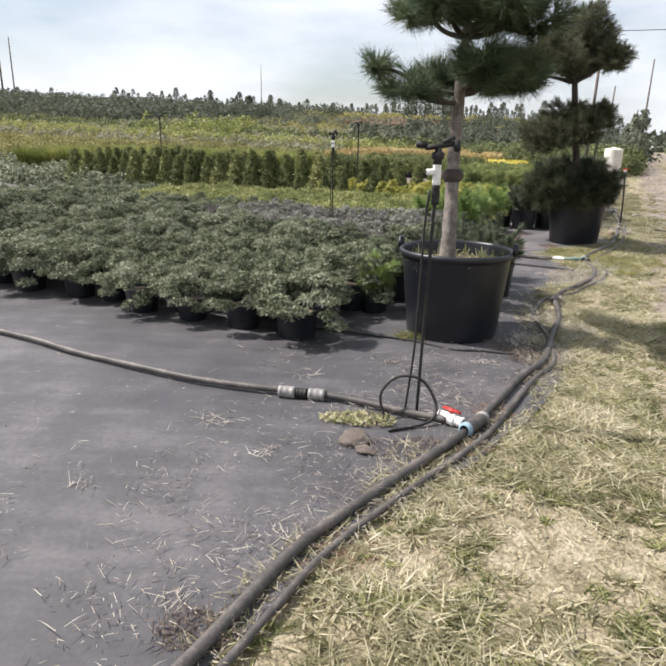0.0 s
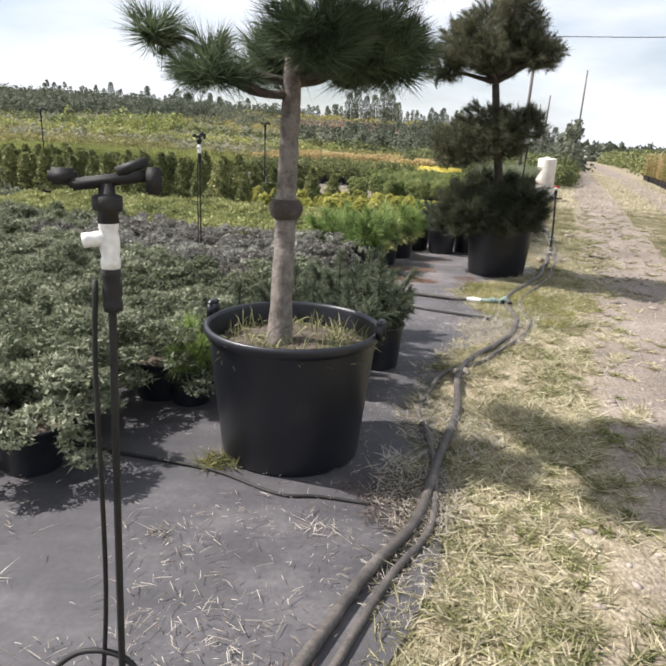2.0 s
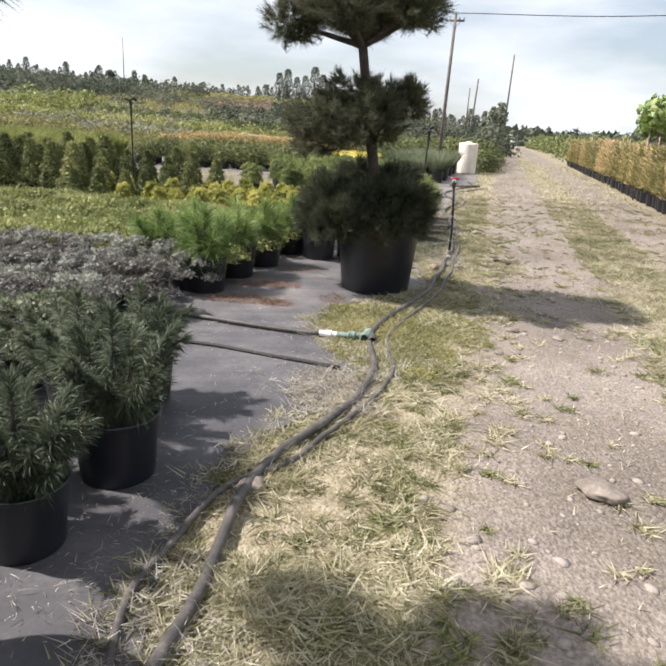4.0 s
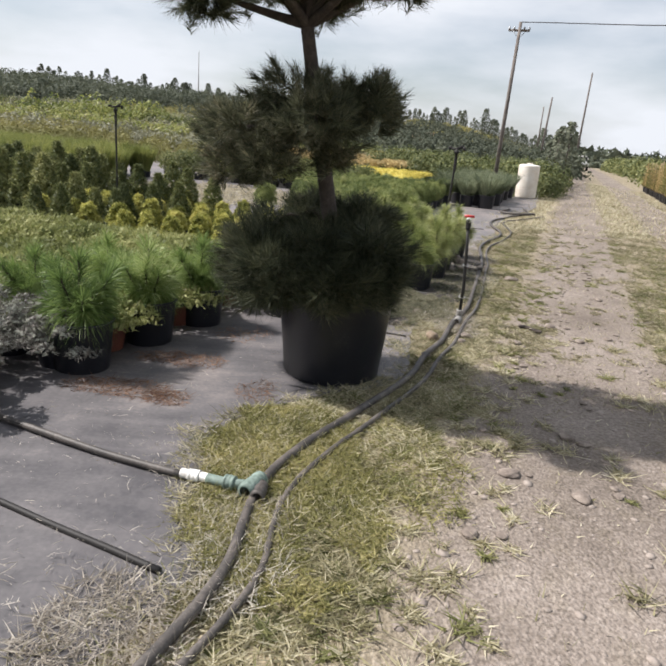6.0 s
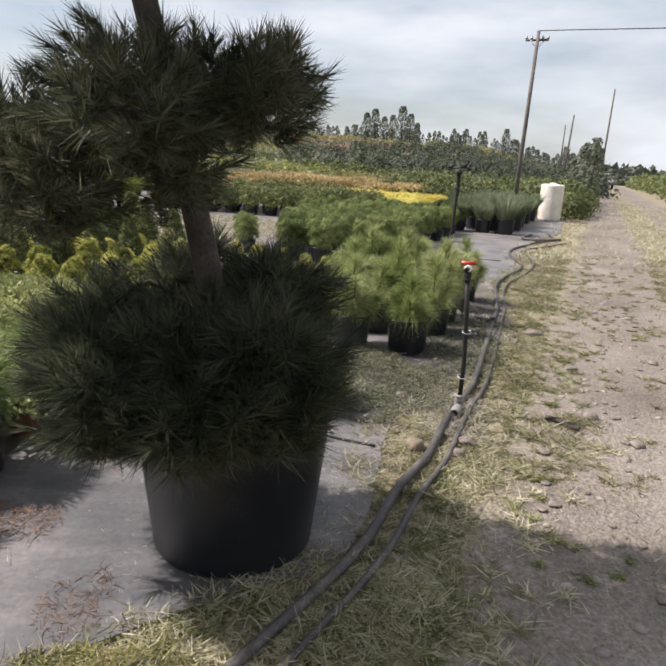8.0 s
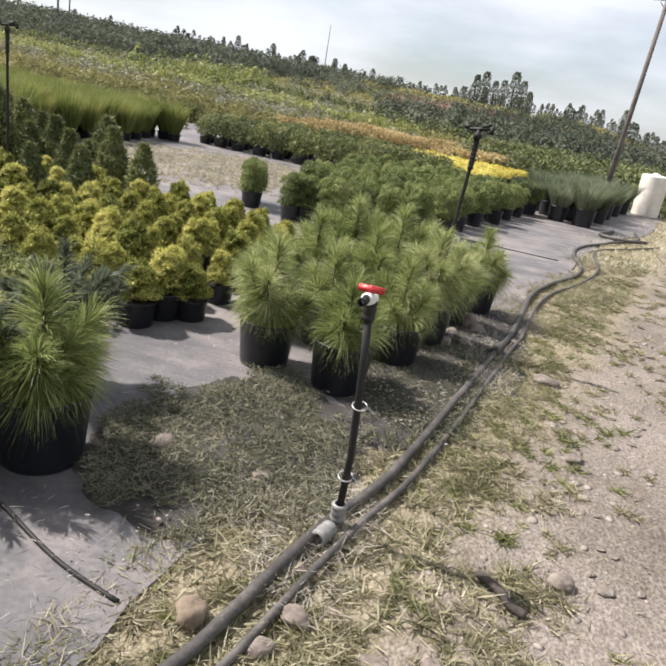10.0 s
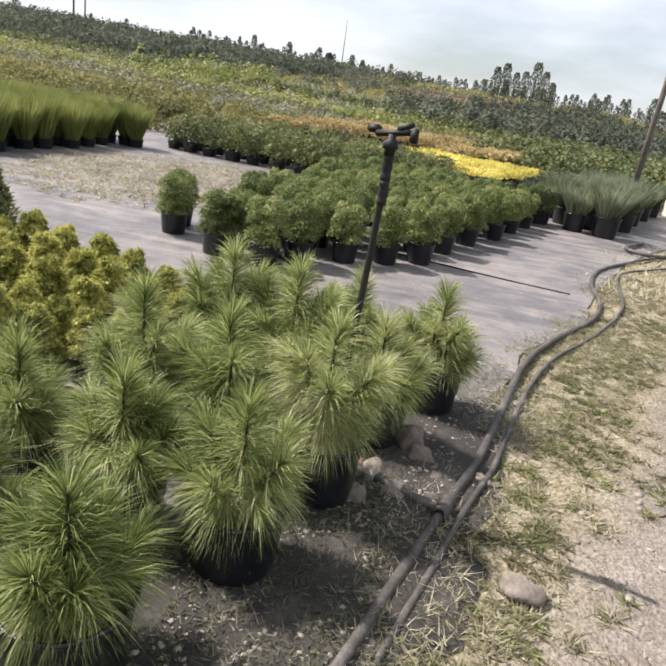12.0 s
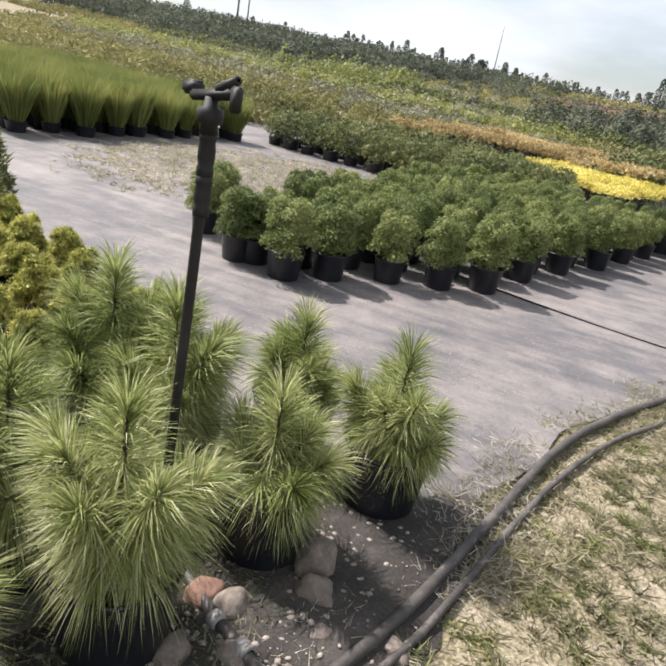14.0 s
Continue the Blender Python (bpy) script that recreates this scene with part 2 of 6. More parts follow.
L_WEED = leaf("pot_weeds", [(0.1, (0.1, 0.12, 0.05)), (0.5, (0.27, 0.27, 0.13)), (0.9, (0.55, 0.5, 0.33))], 0.7, 0.35, 6.0)


def ground_material():
    """Trodden earth, dry grass and wheel ruts, laid out along the track."""
    m, n, l, b = material("earth_track_and_turf")
    geo = n.new("ShaderNodeNewGeometry")
    pos = geo.outputs["Position"]
    sep = n.new("ShaderNodeSeparateXYZ")
    rot = n.new("ShaderNodeMapping")
    rot.inputs["Rotation"].default_value = (0, 0, math.atan2(U.x, U.y))
    l.new(pos, rot.inputs["Vector"])
    l.new(rot.outputs["Vector"], sep.inputs["Vector"])
    wob = noise_node(n, l, 0.7, 3.0, vector=pos)
    across = n.new("ShaderNodeMath"); across.operation = "MULTIPLY_ADD"
    l.new(wob.outputs["Fac"], across.inputs[0]); across.inputs[1].default_value = 0.9
    l.new(sep.outputs["X"], across.inputs[2])
    rng = n.new("ShaderNodeMapRange")
    rng.inputs["From Min"].default_value, rng.inputs["From Max"].default_value = -4.0, 12.0
    l.new(across.outputs[0], rng.inputs["Value"])
    track = ramp_node(n, [(0.0, (0, 0, 0)), (TRACK[0], (0, 0, 0)), (TRACK[1], (1, 1, 1)), (TRACK[2], (1, 1, 1)), (TRACK[3], (0.25, 0.25, 0.25)),
                          (TRACK[4], (0.25, 0.25, 0.25)), (TRACK[5], (1, 1, 1)), (TRACK[6], (1, 1, 1)), (TRACK[7], (0.1, 0.1, 0.1))])
    l.new(rng.outputs["Result"], track.inputs["Fac"])
    fine, mid, big = (noise_node(n, l, s, d, 0.62, pos) for s, d in ((55, 4), (6, 5), (0.9, 4)))
    vor = n.new("ShaderNodeTexVoronoi")
    vor.inputs["Scale"].default_value = 70
    l.new(pos, vor.inputs["Vector"])
    turf = ramp_node(n, [(0.34, (0.10, 0.085, 0.055)), (0.46, (0.2, 0.17, 0.11)), (0.57, (0.33, 0.285, 0.2)), (0.72, (0.46, 0.41, 0.32))])
    sumt = n.new("ShaderNodeMath"); sumt.operation = "MULTIPLY_ADD"
    l.new(fine.outputs["Fac"], sumt.inputs[0]); sumt.inputs[1].default_value = 0.5
    half = n.new("ShaderNodeMath"); half.operation = "MULTIPLY"
    l.new(mid.outputs["Fac"], half.inputs[0]); half.inputs[1].default_value = 0.5
    l.new(half.outputs[0], sumt.inputs[2])
    l.new(sumt.outputs[0], turf.inputs["Fac"])
    dirt = ramp_node(n, [(0.34, (0.1, 0.083, 0.07)), (0.48, (0.185, 0.156, 0.132)), (0.58, (0.262, 0.225, 0.195)), (0.68, (0.34, 0.3, 0.262))])
    sumd = n.new("ShaderNodeMath"); sumd.operation = "MULTIPLY_ADD"
    l.new(big.outputs["Fac"], sumd.inputs[0]); sumd.inputs[1].default_value = 0.45
    h2 = n.new("ShaderNodeMath"); h2.operation = "MULTIPLY"
    l.new(fine.outputs["Fac"], h2.inputs[0]); h2.inputs[1].default_value = 0.55
    l.new(h2.outputs[0], sumd.inputs[2])
    l.new(sumd.outputs[0], dirt.inputs["Fac"])
    mx = n.new("ShaderNodeMixRGB")
    edge = n.new("ShaderNodeMath"); edge.operation = "MULTIPLY_ADD"
    l.new(mid.outputs["Fac"], edge.inputs[0]); edge.inputs[1].default_value = 1.2
    tsub = n.new("ShaderNodeMath"); tsub.operation = "SUBTRACT"
    l.new(track.outputs["Color"], tsub.inputs[0]); tsub.inputs[1].default_value = 0.6
    l.new(tsub.outputs[0], edge.inputs[2]); edge.use_clamp = True
    l.new(edge.outputs[0], mx.inputs["Fac"])
    l.new(turf.outputs["Color"], mx.inputs["Color1"])
    l.new(dirt.outputs["Color"], mx.inputs["Color2"])
    l.new(mx.outputs["Color"], b.inputs["Base Color"])
    b.inputs["Roughness"].default_value = 0.95
    b.inputs["Specular IOR Level"].default_value = 0.15
    bp = n.new("ShaderNodeBump")
    bp.inputs["Strength"].default_value, bp.inputs["Distance"].default_value = 0.6, 0.012
    ad = n.new("ShaderNodeMath"); ad.operation = "SUBTRACT"
    l.new(fine.outputs["Fac"], ad.inputs[0]); l.new(vor.outputs["Distance"], ad.inputs[1])
    l.new(ad.outputs[0], bp.inputs["Height"])
    l.new(bp.outputs["Normal"], b.inputs["Normal"])
    return m


# stops across the track, as shares of the stretch from -4 to 12 m to the right of the world's origin along -V
def across(x):
    return (x + 4.0 + 0.45) / 16.0


TRACK = [across(a) for a in (0.3, 0.65, 1.5, 1.85, 2.4, 2.7, 3.6, 4.0)]
M_GROUND = ground_material()


def fabric_material():
    """Black woven cloth, greyed by dust; blown sand lies thicker further along the beds."""
    m, n, l, b = material("dusty_weed_fabric")
    pos = n.new("ShaderNodeNewGeometry").outputs["Position"]
    big, mid, fine = (noise_node(n, l, s, d, 0.6, pos) for s, d in ((0.8, 4), (4.0, 5), (45, 3)))
    stretch = n.new("ShaderNodeMapping")
    stretch.inputs["Rotation"].default_value = (0, 0, 0.5)
    stretch.inputs["Scale"].default_value = (1.0, 7.0, 1.0)
    l.new(pos, stretch.inputs["Vector"])
    sweep = noise_node(n, l, 0.9, 4, 0.6, stretch.outputs["Vector"])
    sep = n.new("ShaderNodeSeparateXYZ")
    l.new(pos, sep.inputs["Vector"])
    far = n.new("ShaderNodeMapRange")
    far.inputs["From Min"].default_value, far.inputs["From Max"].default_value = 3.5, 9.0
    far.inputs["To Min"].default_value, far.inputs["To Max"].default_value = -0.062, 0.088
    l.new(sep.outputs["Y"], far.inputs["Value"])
    total = None
    for node, k in ((big, 0.35), (mid, 0.25), (sweep, 0.25), (fine, 0.15)):
        a = n.new("ShaderNodeMath"); a.operation = "MULTIPLY_ADD"
        l.new(node.outputs["Fac"], a.inputs[0]); a.inputs[1].default_value = k
        if total:
            l.new(total, a.inputs[2])
        else:
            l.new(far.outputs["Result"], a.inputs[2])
        total = a.outputs[0]
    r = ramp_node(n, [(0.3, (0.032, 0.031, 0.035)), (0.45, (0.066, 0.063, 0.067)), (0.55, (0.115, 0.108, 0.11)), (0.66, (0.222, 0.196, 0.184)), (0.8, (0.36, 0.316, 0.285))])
    l.new(total, r.inputs["Fac"])
    l.new(r.outputs["Color"], b.inputs["Base Color"])
    b.inputs["Roughness"].default_value = 0.6
    b.inputs["Specular IOR Level"].default_value = 0.4
    bp = n.new("ShaderNodeBump")
    bp.inputs["Strength"].default_value, bp.inputs["Distance"].default_value = 0.3, 0.01
    l.new(total, bp.inputs["Height"])
    l.new(bp.outputs["Normal"], b.inputs["Normal"])
    return m


M_FABRIC = fabric_material()


# ---- builders ----
def link(name, mesh, mat, parent=None, smooth=False):
    mesh.materials.append(mat)
    if smooth:
        mesh.polygons.foreach_set("use_smooth", [True] * len(mesh.polygons))
    ob = new(name, mesh)
    if parent:
        ob.parent = parent
    return ob


def part(name, bm, mat, parent=None, label="", smooth=True):
    me = bpy.data.meshes.new(name)
    bm.to_mesh(me)
    bm.free()
    ob = link(name, me, mat, parent, smooth)
    return tagged(ob, label=label) if label else ob


def raw(name, verts, faces, mat, parent=None, smooth=False):
    me = bpy.data.meshes.new(name)
    me.from_pydata(verts if isinstance(verts, list) else verts.tolist(), [], faces if isinstance(faces, list) else faces.tolist())
    return link(name, me, mat, parent, smooth)


def lathe(profile, seg=32, bm=None, m=None):
    bm = bm or bmesh.new()
    rings = []
    for r, z in profile:
        rings.append([bm.verts.new((r * math.cos(2 * math.pi * i / seg), r * math.sin(2 * math.pi * i / seg), z)) for i in range(seg)])
    for a, b in zip(rings, rings[1:]):
        for i in range(seg):
            bm.faces.new((a[i], a[(i + 1) % seg], b[(i + 1) % seg], b[i]))
    if m is not None:
        bmesh.ops.transform(bm, matrix=m, verts=[v for ring in rings for v in ring])
    return bm


def spline(points, n=8):
    """A smooth line through the points."""
    p = [Vector(q) for q in points]
    p = [2 * p[0] - p[1]] + p + [2 * p[-1] - p[-2]]
    out = []
    for a, b, c, d in zip(p, p[1:], p[2:], p[3:]):
        for i in range(n):
            t = i / n
            out.append(0.5 * (2 * b + (c - a) * t + (2 * a - 5 * b + 4 * c - d) * t * t + (3 * b - a - 3 * c + d) * t ** 3))
    return out + [p[-2]]


def tube(points, radius, seg=10, bm=None, cap=True):
    """A round rod along a line; radius may be a number or one for each point."""
    bm = bm or bmesh.new()
    pts = [Vector(q) for q in points]
    rad = radius if isinstance(radius, (list, tuple)) else [radius] * len(pts)
    rings, ref = [], Vector((0.13, 0.21, 1)).normalized()
    for i, p in enumerate(pts):
        d = (pts[min(i + 1, len(pts) - 1)] - pts[max(i - 1, 0)]).normalized()
        if abs(d.dot(ref)) > 0.95:
            ref = Vector((1, 0.2, 0.1)).normalized()
        a = d.cross(ref).normalized()
        b = d.cross(a)
        rings.append([bm.verts.new(p + rad[i] * (math.cos(2 * math.pi * k / seg) * a + math.sin(2 * math.pi * k / seg) * b)) for k in range(seg)])
    for a, b in zip(rings, rings[1:]):
        for k in range(seg):
            bm.faces.new((a[k], a[(k + 1) % seg], b[(k + 1) % seg], b[k]))
    if cap:
        bm.faces.new(rings[0][::-1])
        bm.faces.new(rings[-1])
    return bm


def box(bm, size, m, bevel=0.004):
    made = bmesh.ops.create_cube(bm, size=1.0, matrix=m @ Matrix.Diagonal((*size, 1)))
    if bevel:
        edges = {e for v in made["verts"] for e in v.link_edges}
        bmesh.ops.bevel(bm, geom=list(edges), offset=bevel, segments=2, affect="EDGES")
    return bm


def units(rs, n):
    d = rs.normal(size=(n, 3))
    return d / np.linalg.norm(d, axis=1)[:, None]


def blades(base, way, length, width, rs, bend=0.0, parts=1):
    """Needles or leaf blades: one thin triangle each, or a bent strip of two joints. Returns vertices and faces."""
    n = len(base)
    side = np.cross(way, units(rs, n))
    side /= np.linalg.norm(side, axis=1)[:, None] + 1e-9
    length = np.broadcast_to(np.asarray(length, float), (n,))[:, None]
    width = np.broadcast_to(np.asarray(width, float), (n,))[:, None]
    if parts == 1:
        v = np.stack([base - side * width / 2, base + side * width / 2, base + way * length + np.array([0, 0, -1]) * bend * length], 1).reshape(-1, 3)
        f = np.arange(3 * n).reshape(-1, 3)
        return v, [tuple(q) for q in f.tolist()]
    mid = base + way * length * 0.55 + np.array([0, 0, -1]) * bend * length * 0.25
    tip = base + way * length * 0.95 + np.array([0, 0, -1]) * bend * length
    v = np.stack([base - side * width / 2, base + side * width / 2, mid + side * width * 0.42, mid - side * width * 0.42, tip], 1).reshape(-1, 3)
    faces = []
    for i in range(0, 5 * n, 5):
        faces.append((i, i + 1, i + 2, i + 3))
        faces.append((i + 3, i + 2, i + 4))
    return v, faces


def flakes(centre, out, size, rs, long=1.0):
    """Small leaf sprays: a bent diamond each, facing roughly outwards."""
    n = len(centre)
    a = np.cross(out, units(rs, n))
    a /= np.linalg.norm(a, axis=1)[:, None] + 1e-9
    b = np.cross(out, a)
    s = np.broadcast_to(np.asarray(size, float), (n,))[:, None]
    tilt = out * s * 0.5
    v = np.stack([centre - a * s * 0.5, centre - b * s * 0.38 * long + tilt * 0.2, centre + a * s * 0.5 + tilt, centre + b * s * 0.38 * long + tilt * 0.2], 1).reshape(-1, 3)
    return v, [(i, i + 1, i + 2, i + 3) for i in range(0, 4 * n, 4)]


def merge(*sets):
    verts, faces, k = [], [], 0
    for v, f in sets:
        verts.append(np.asarray(v))
        faces += [tuple(i + k for i in q) for q in f]
        k += len(v)
    return np.concatenate(verts), faces


def tuft(rs, tip, axis, n, length, width, open_deg=50, stem=0.05, bend=0.08, parts=1):
    """A bottle-brush of needles at the end of a shoot."""
    axis = np.asarray(axis, float) / np.linalg.norm(axis)
    k = rs.random(n)
    base = np.asarray(tip) - axis * (stem * k[:, None])
    r = units(rs, n)
    r -= (r @ axis)[:, None] * axis
    r /= np.linalg.norm(r, axis=1)[:, None] + 1e-9
    ang = np.radians(open_deg) * (0.25 + 0.75 * k) * (0.7 + 0.6 * rs.random(n))
    way = axis * np.cos(ang)[:, None] + r * np.sin(ang)[:, None]
    return blades(base, way, length * (0.75 + 0.4 * rs.random(n)), width, rs, bend, parts)


def pot_parts(thing, r, h, mat=None, seg=28):
    """A tapered nursery pot with a rolled rim, and the soil in it."""
    mat = mat or M_POT
    prof = [(0.02, 0.006), (r * 0.80, 0.0), (r * 0.82, 0.012), (r * 0.955, h * 0.93), (r * 0.965, h * 0.945), (r * 1.0, h * 0.95), (r * 1.012, h * 0.975),
            (r * 1.0, h), (r * 0.955, h), (r * 0.93, h * 0.97), (r * 0.90, h * 0.8)]
    part("pot", lathe(prof, seg), mat, thing)
    bm = lathe([(0.002, h * 0.875), (r * 0.5, h * 0.87), (r * 0.915, h * 0.85)], 20)
    part("soil", bm, M_SOIL, thing)


def empty(name, x, y, z=0.0, rz=0.0, s=1.0):
    ob = new(name)
    ob.empty_display_size = 0.1
    ob.matrix_basis = pose(x, y, z, 0, 0, rz) @ Matrix.Diagonal((s, s, s, 1))
    return ob


def spot(x, y, rz=0.0, s=1.0, z=0.0, tilt=0.0):
    return pose(x, y, z, tilt, 0, rz) @ Matrix.Diagonal((s, s, s, 1))


def place(thing, x, y, rz, s, z=0.0):
    ob = copy_thing(thing, Matrix.Identity(4))
    ob.matrix_basis = spot(x, y, rz, s, z)
    return ob


# ---- ground ----
def sheet(name, us, vs, lift, mat, label, rough=0.0):
    verts, faces = [], []
    for u in us:
        for v in vs:
            x, y = at(u, v)
            verts.append((x, y, height(x, y) + lift + (rough * noise.noise((x * 1.7, y * 1.7, 0)) if rough else 0)))
    n = len(vs)
    for i in range(len(us) - 1):
        for j in range(n - 1):
            faces.append((i * n + j, (i + 1) * n + j, (i + 1) * n + j + 1, i * n + j + 1))
    ob = raw(name, verts, faces, mat, None, True)
    return tagged(ob, label=label, category="ground", kind="structure")


def steps_out(a, b, near, grow):
    out, x, s = [a], a, near
    while x < b:
        x, s = x + s, s * grow
        out.append(x)
    return out


us = [-u for u in steps_out(0.5, 900, 0.8, 1.35)][::-1] + steps_out(0.0, 40, 1.0, 1.0)[:-1] + steps_out(41, 2500, 2.0, 1.09)
vs = [-v for v in steps_out(0.5, 1500, 1.0, 1.25)][::-1] + steps_out(0.0, 30, 1.5, 1.0)[:-1] + steps_out(31, 2000, 2.0, 1.1)
sheet("ground", us, vs, -0.012, M_GROUND, "dry grass verge and pale gravel track with wheel ruts")
EDGE = [(-2.9, -4.0), (-1.7, -1.8), (-0.92, -0.3), (-0.45, 0.5), (0.1, 1.15), (0.55, 1.9), (0.74, 2.9), (0.84, 3.6), (1.1, 4.3), (1.5, 4.95), (1.75, 5.4), (1.6, 6.0),
        (1.62, 6.5), (2.0, 6.85), (2.6, 7.3), (2.75, 8.0), (2.85, 8.6), (3.25, 9.5), (3.62, 10.6), (3.95, 11.6), (4.25, 12.7), (4.55, 13.7), (4.95, 14.4), (5.35, 16.0),
        (6.3, 18.6), (7.6, 21.0), (8.6, 24.0), (10.5, 29.5), (12.5, 35.0)]
_edge = sorted((p.y, p.x) for p in spline([(x, y, 0) for x, y in EDGE], 8))
_ey, _ex = np.array([p[0] for p in _edge]), np.array([p[1] for p in _edge])


def edge_x(y):
    return float(np.interp(y, _ey, _ex))


def fabric(name, mat, y0, y1, label):
    verts, faces, rows = [], [], []
    y = y0
    while y < y1:
        rows.append(y)
        y += 0.16 if y < 17 else 0.6
    cols = [0, 0.05, 0.15, 0.35, 0.7, 1.1, 1.6, 2.2, 3, 4, 5.5, 7.5, 10, 14, 20]
    for y in rows:
        e = edge_x(y) + 0.06 * noise.noise((y * 2.3, 0.5, 0)) + 0.03 * noise.noise((y * 9, 1.5, 0))
        for c in cols:
            x = e - c
            z = 0.004 + 0.012 * noise.noise((x * 1.1, y * 1.1, 3)) * min(1, c * 2) + 0.004 * noise.noise((x * 5, y * 5, 9)) * min(1, c * 3)
            verts.append((x, y - 0.2 * c, height(x, y - 0.2 * c) + max(z, -0.004)))
    n = len(cols)
    for i in range(len(rows) - 1):
        for j in range(n - 1):
            faces.append((i * n + j, i * n + j + 1, (i + 1) * n + j + 1, (i + 1) * n + j))
    return tagged(raw(name, verts, faces, mat, None, True), label=label, category="ground", kind="structure")


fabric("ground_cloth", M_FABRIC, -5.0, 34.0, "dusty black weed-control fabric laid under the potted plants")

# ---- irrigation ----
def rot_to(d):
    return Vector((0, 0, 1)).rotation_difference(Vector(d)).to_matrix().to_4x4()


def sleeve(bm, p, d, r, l):
    """A ribbed collar round a pipe."""
    m = Matrix.Translation(p) @ rot_to(d)
    prof = [(r * 0.7, -l / 2), (r, -l / 2 + 0.002), (r * 1.05, -l * 0.3), (r * 0.92, -l * 0.25), (r * 1.05, -l * 0.1), (r * 1.05, l * 0.1), (r * 0.92, l * 0.25), (r * 1.05, l * 0.3), (r, l / 2 - 0.002), (r * 0.7, l / 2)]
    return lathe(prof, 18, bm, m)


def pipe(name, pts, r, label, mat=None, seg=12):
    line = spline(pts, 8)
    line = [p + Vector((0.006 * noise.noise(p * 3), 0.006 * noise.noise(p * 3 + Vector((7, 0, 0))), 0.004 * noise.noise(p * 2 + Vector((0, 9, 0))))) for p in line]
    ob = part(name, tube(line, r, seg), mat or M_HOSE)
    return tagged(ob, label=label, category="irrigation pipe", group="irrigation pipes")


Z1 = 0.024
pipe("irrigation_pipe", [(x, y, Z1) for x, y in ((-1.9, -2.0), (-1.3, -0.9), (-0.95, -0.27), (-0.71, 0.27), (-0.45, 0.66), (-0.04, 1.22), (0.17, 1.62), (0.36, 1.98), (0.57, 2.3), (0.75, 2.85),
     (0.93, 3.35), (0.98, 3.6), (1.04, 3.9), (1.19, 4.23), (1.35, 4.44), (1.62, 4.84), (1.8, 5.3), (1.86, 5.85), (1.99, 6.2), (2.27, 6.66), (2.63, 7.26), (2.84, 7.8), (3.02, 8.2), (3.24, 8.85), (3.42, 9.25), (3.7, 10.22), (3.98, 11.25),
     (4.12, 11.75), (4.25, 12.4), (4.38, 13.05), (4.52, 13.5), (4.74, 14.0), (5.05, 14.6), (5.25, 15.3), (5.3, 16.2), (5.55, 17.1), (6.2, 18.2), (6.95, 19.4), (7.2, 20.6))], 0.021,
     "thick dusty black irrigation main snaking along the grass edge")
pipe("irrigation_pipe", [(x, y, 0.017) for x, y in ((-1.8, -2.05), (-1.22, -0.95), (-0.87, -0.3), (-0.63, 0.23), (-0.38, 0.61), (0.03, 1.17), (0.245, 1.59), (0.43, 1.96), (0.63, 2.3), (0.72, 2.9), (0.72, 3.35), (0.82, 3.62),
     (0.97, 3.96), (1.25, 4.18), (1.42, 4.42), (1.72, 4.85), (1.92, 5.3), (1.97, 5.8), (2.14, 6.2), (2.4, 6.65), (2.72, 7.22), (2.93, 7.75), (3.12, 8.2), (3.34, 8.85), (3.52, 9.3), (3.79, 10.22), (4.06, 11.25),
     (4.2, 11.75), (4.33, 12.4), (4.48, 13.0), (4.66, 13.5), (4.9, 13.95), (5.2, 14.6), (5.5, 15.5), (5.75, 17.0), (6.5, 18.0), (7.2, 18.9))], 0.014,
     "thinner black irrigation line lying beside the main")
pipe("irrigation_pipe", [(x, y, 0.03) for x, y in ((-4.6, 3.1), (-3.01, 2.44), (-2.24, 2.05), (-1.41, 1.70), (-0.74, 1.57), (-0.30, 1.40), (-0.12, 1.33))], 0.018, "black lateral pipe crossing the bare weed fabric")
pipe("irrigation_pipe", [(x, y, 0.026) for x, y in ((-0.4, 6.95), (0.26, 6.5), (0.77, 6.23), (1.19, 6.04), (1.52, 5.92))], 0.017, "black lateral pipe ending at a white valve")
pipe("irrigation_pipe", [(x, y, 0.014) for x, y in ((0.1, 5.9), (0.46, 5.78), (0.81, 5.67), (1.19, 5.49), (1.59, 5.30))], 0.014, "thin black drip line on the fabric", M_TUBE, 8)
pipe("irrigation_pipe", [(x, y, 0.010) for x, y in ((-1.1, 2.9), (-0.73, 2.79), (-0.43, 2.71), (-0.23, 2.64), (0.03, 2.48), (0.2, 2.47), (0.42, 2.42))], 0.008, "thin black drip line on the fabric", M_TUBE, 8)
pipe("irrigation_pipe", [(x, y, 0.010) for x, y in ((1.75, 16.3), (2.96, 16.0), (4.4, 15.65), (5.0, 15.55))], 0.008, "thin black drip line on the fabric", M_TUBE, 8)
pipe("irrigation_pipe", [(x, y, 0.010) for x, y in ((1.9, 8.66), (2.2, 8.52), (2.5, 8.36), (2.75, 8.27))], 0.008, "thin black drip line on the fabric", M_TUBE, 8)
pipe("irrigation_pipe", [(x, y, 0.05) for x, y in ((6.6, 19.8), (6.2, 19.0), (6.5, 18.7), (7.0, 19.0))], 0.03, "coiled end of black pipe")
pipe("irrigation_pipe", [(x, y, 0.03) for x, y in ((3.45, 11.46), (3.72, 11.33), (3.98, 11.22))], 0.02, "short dusty black branch pipe with grey collars")

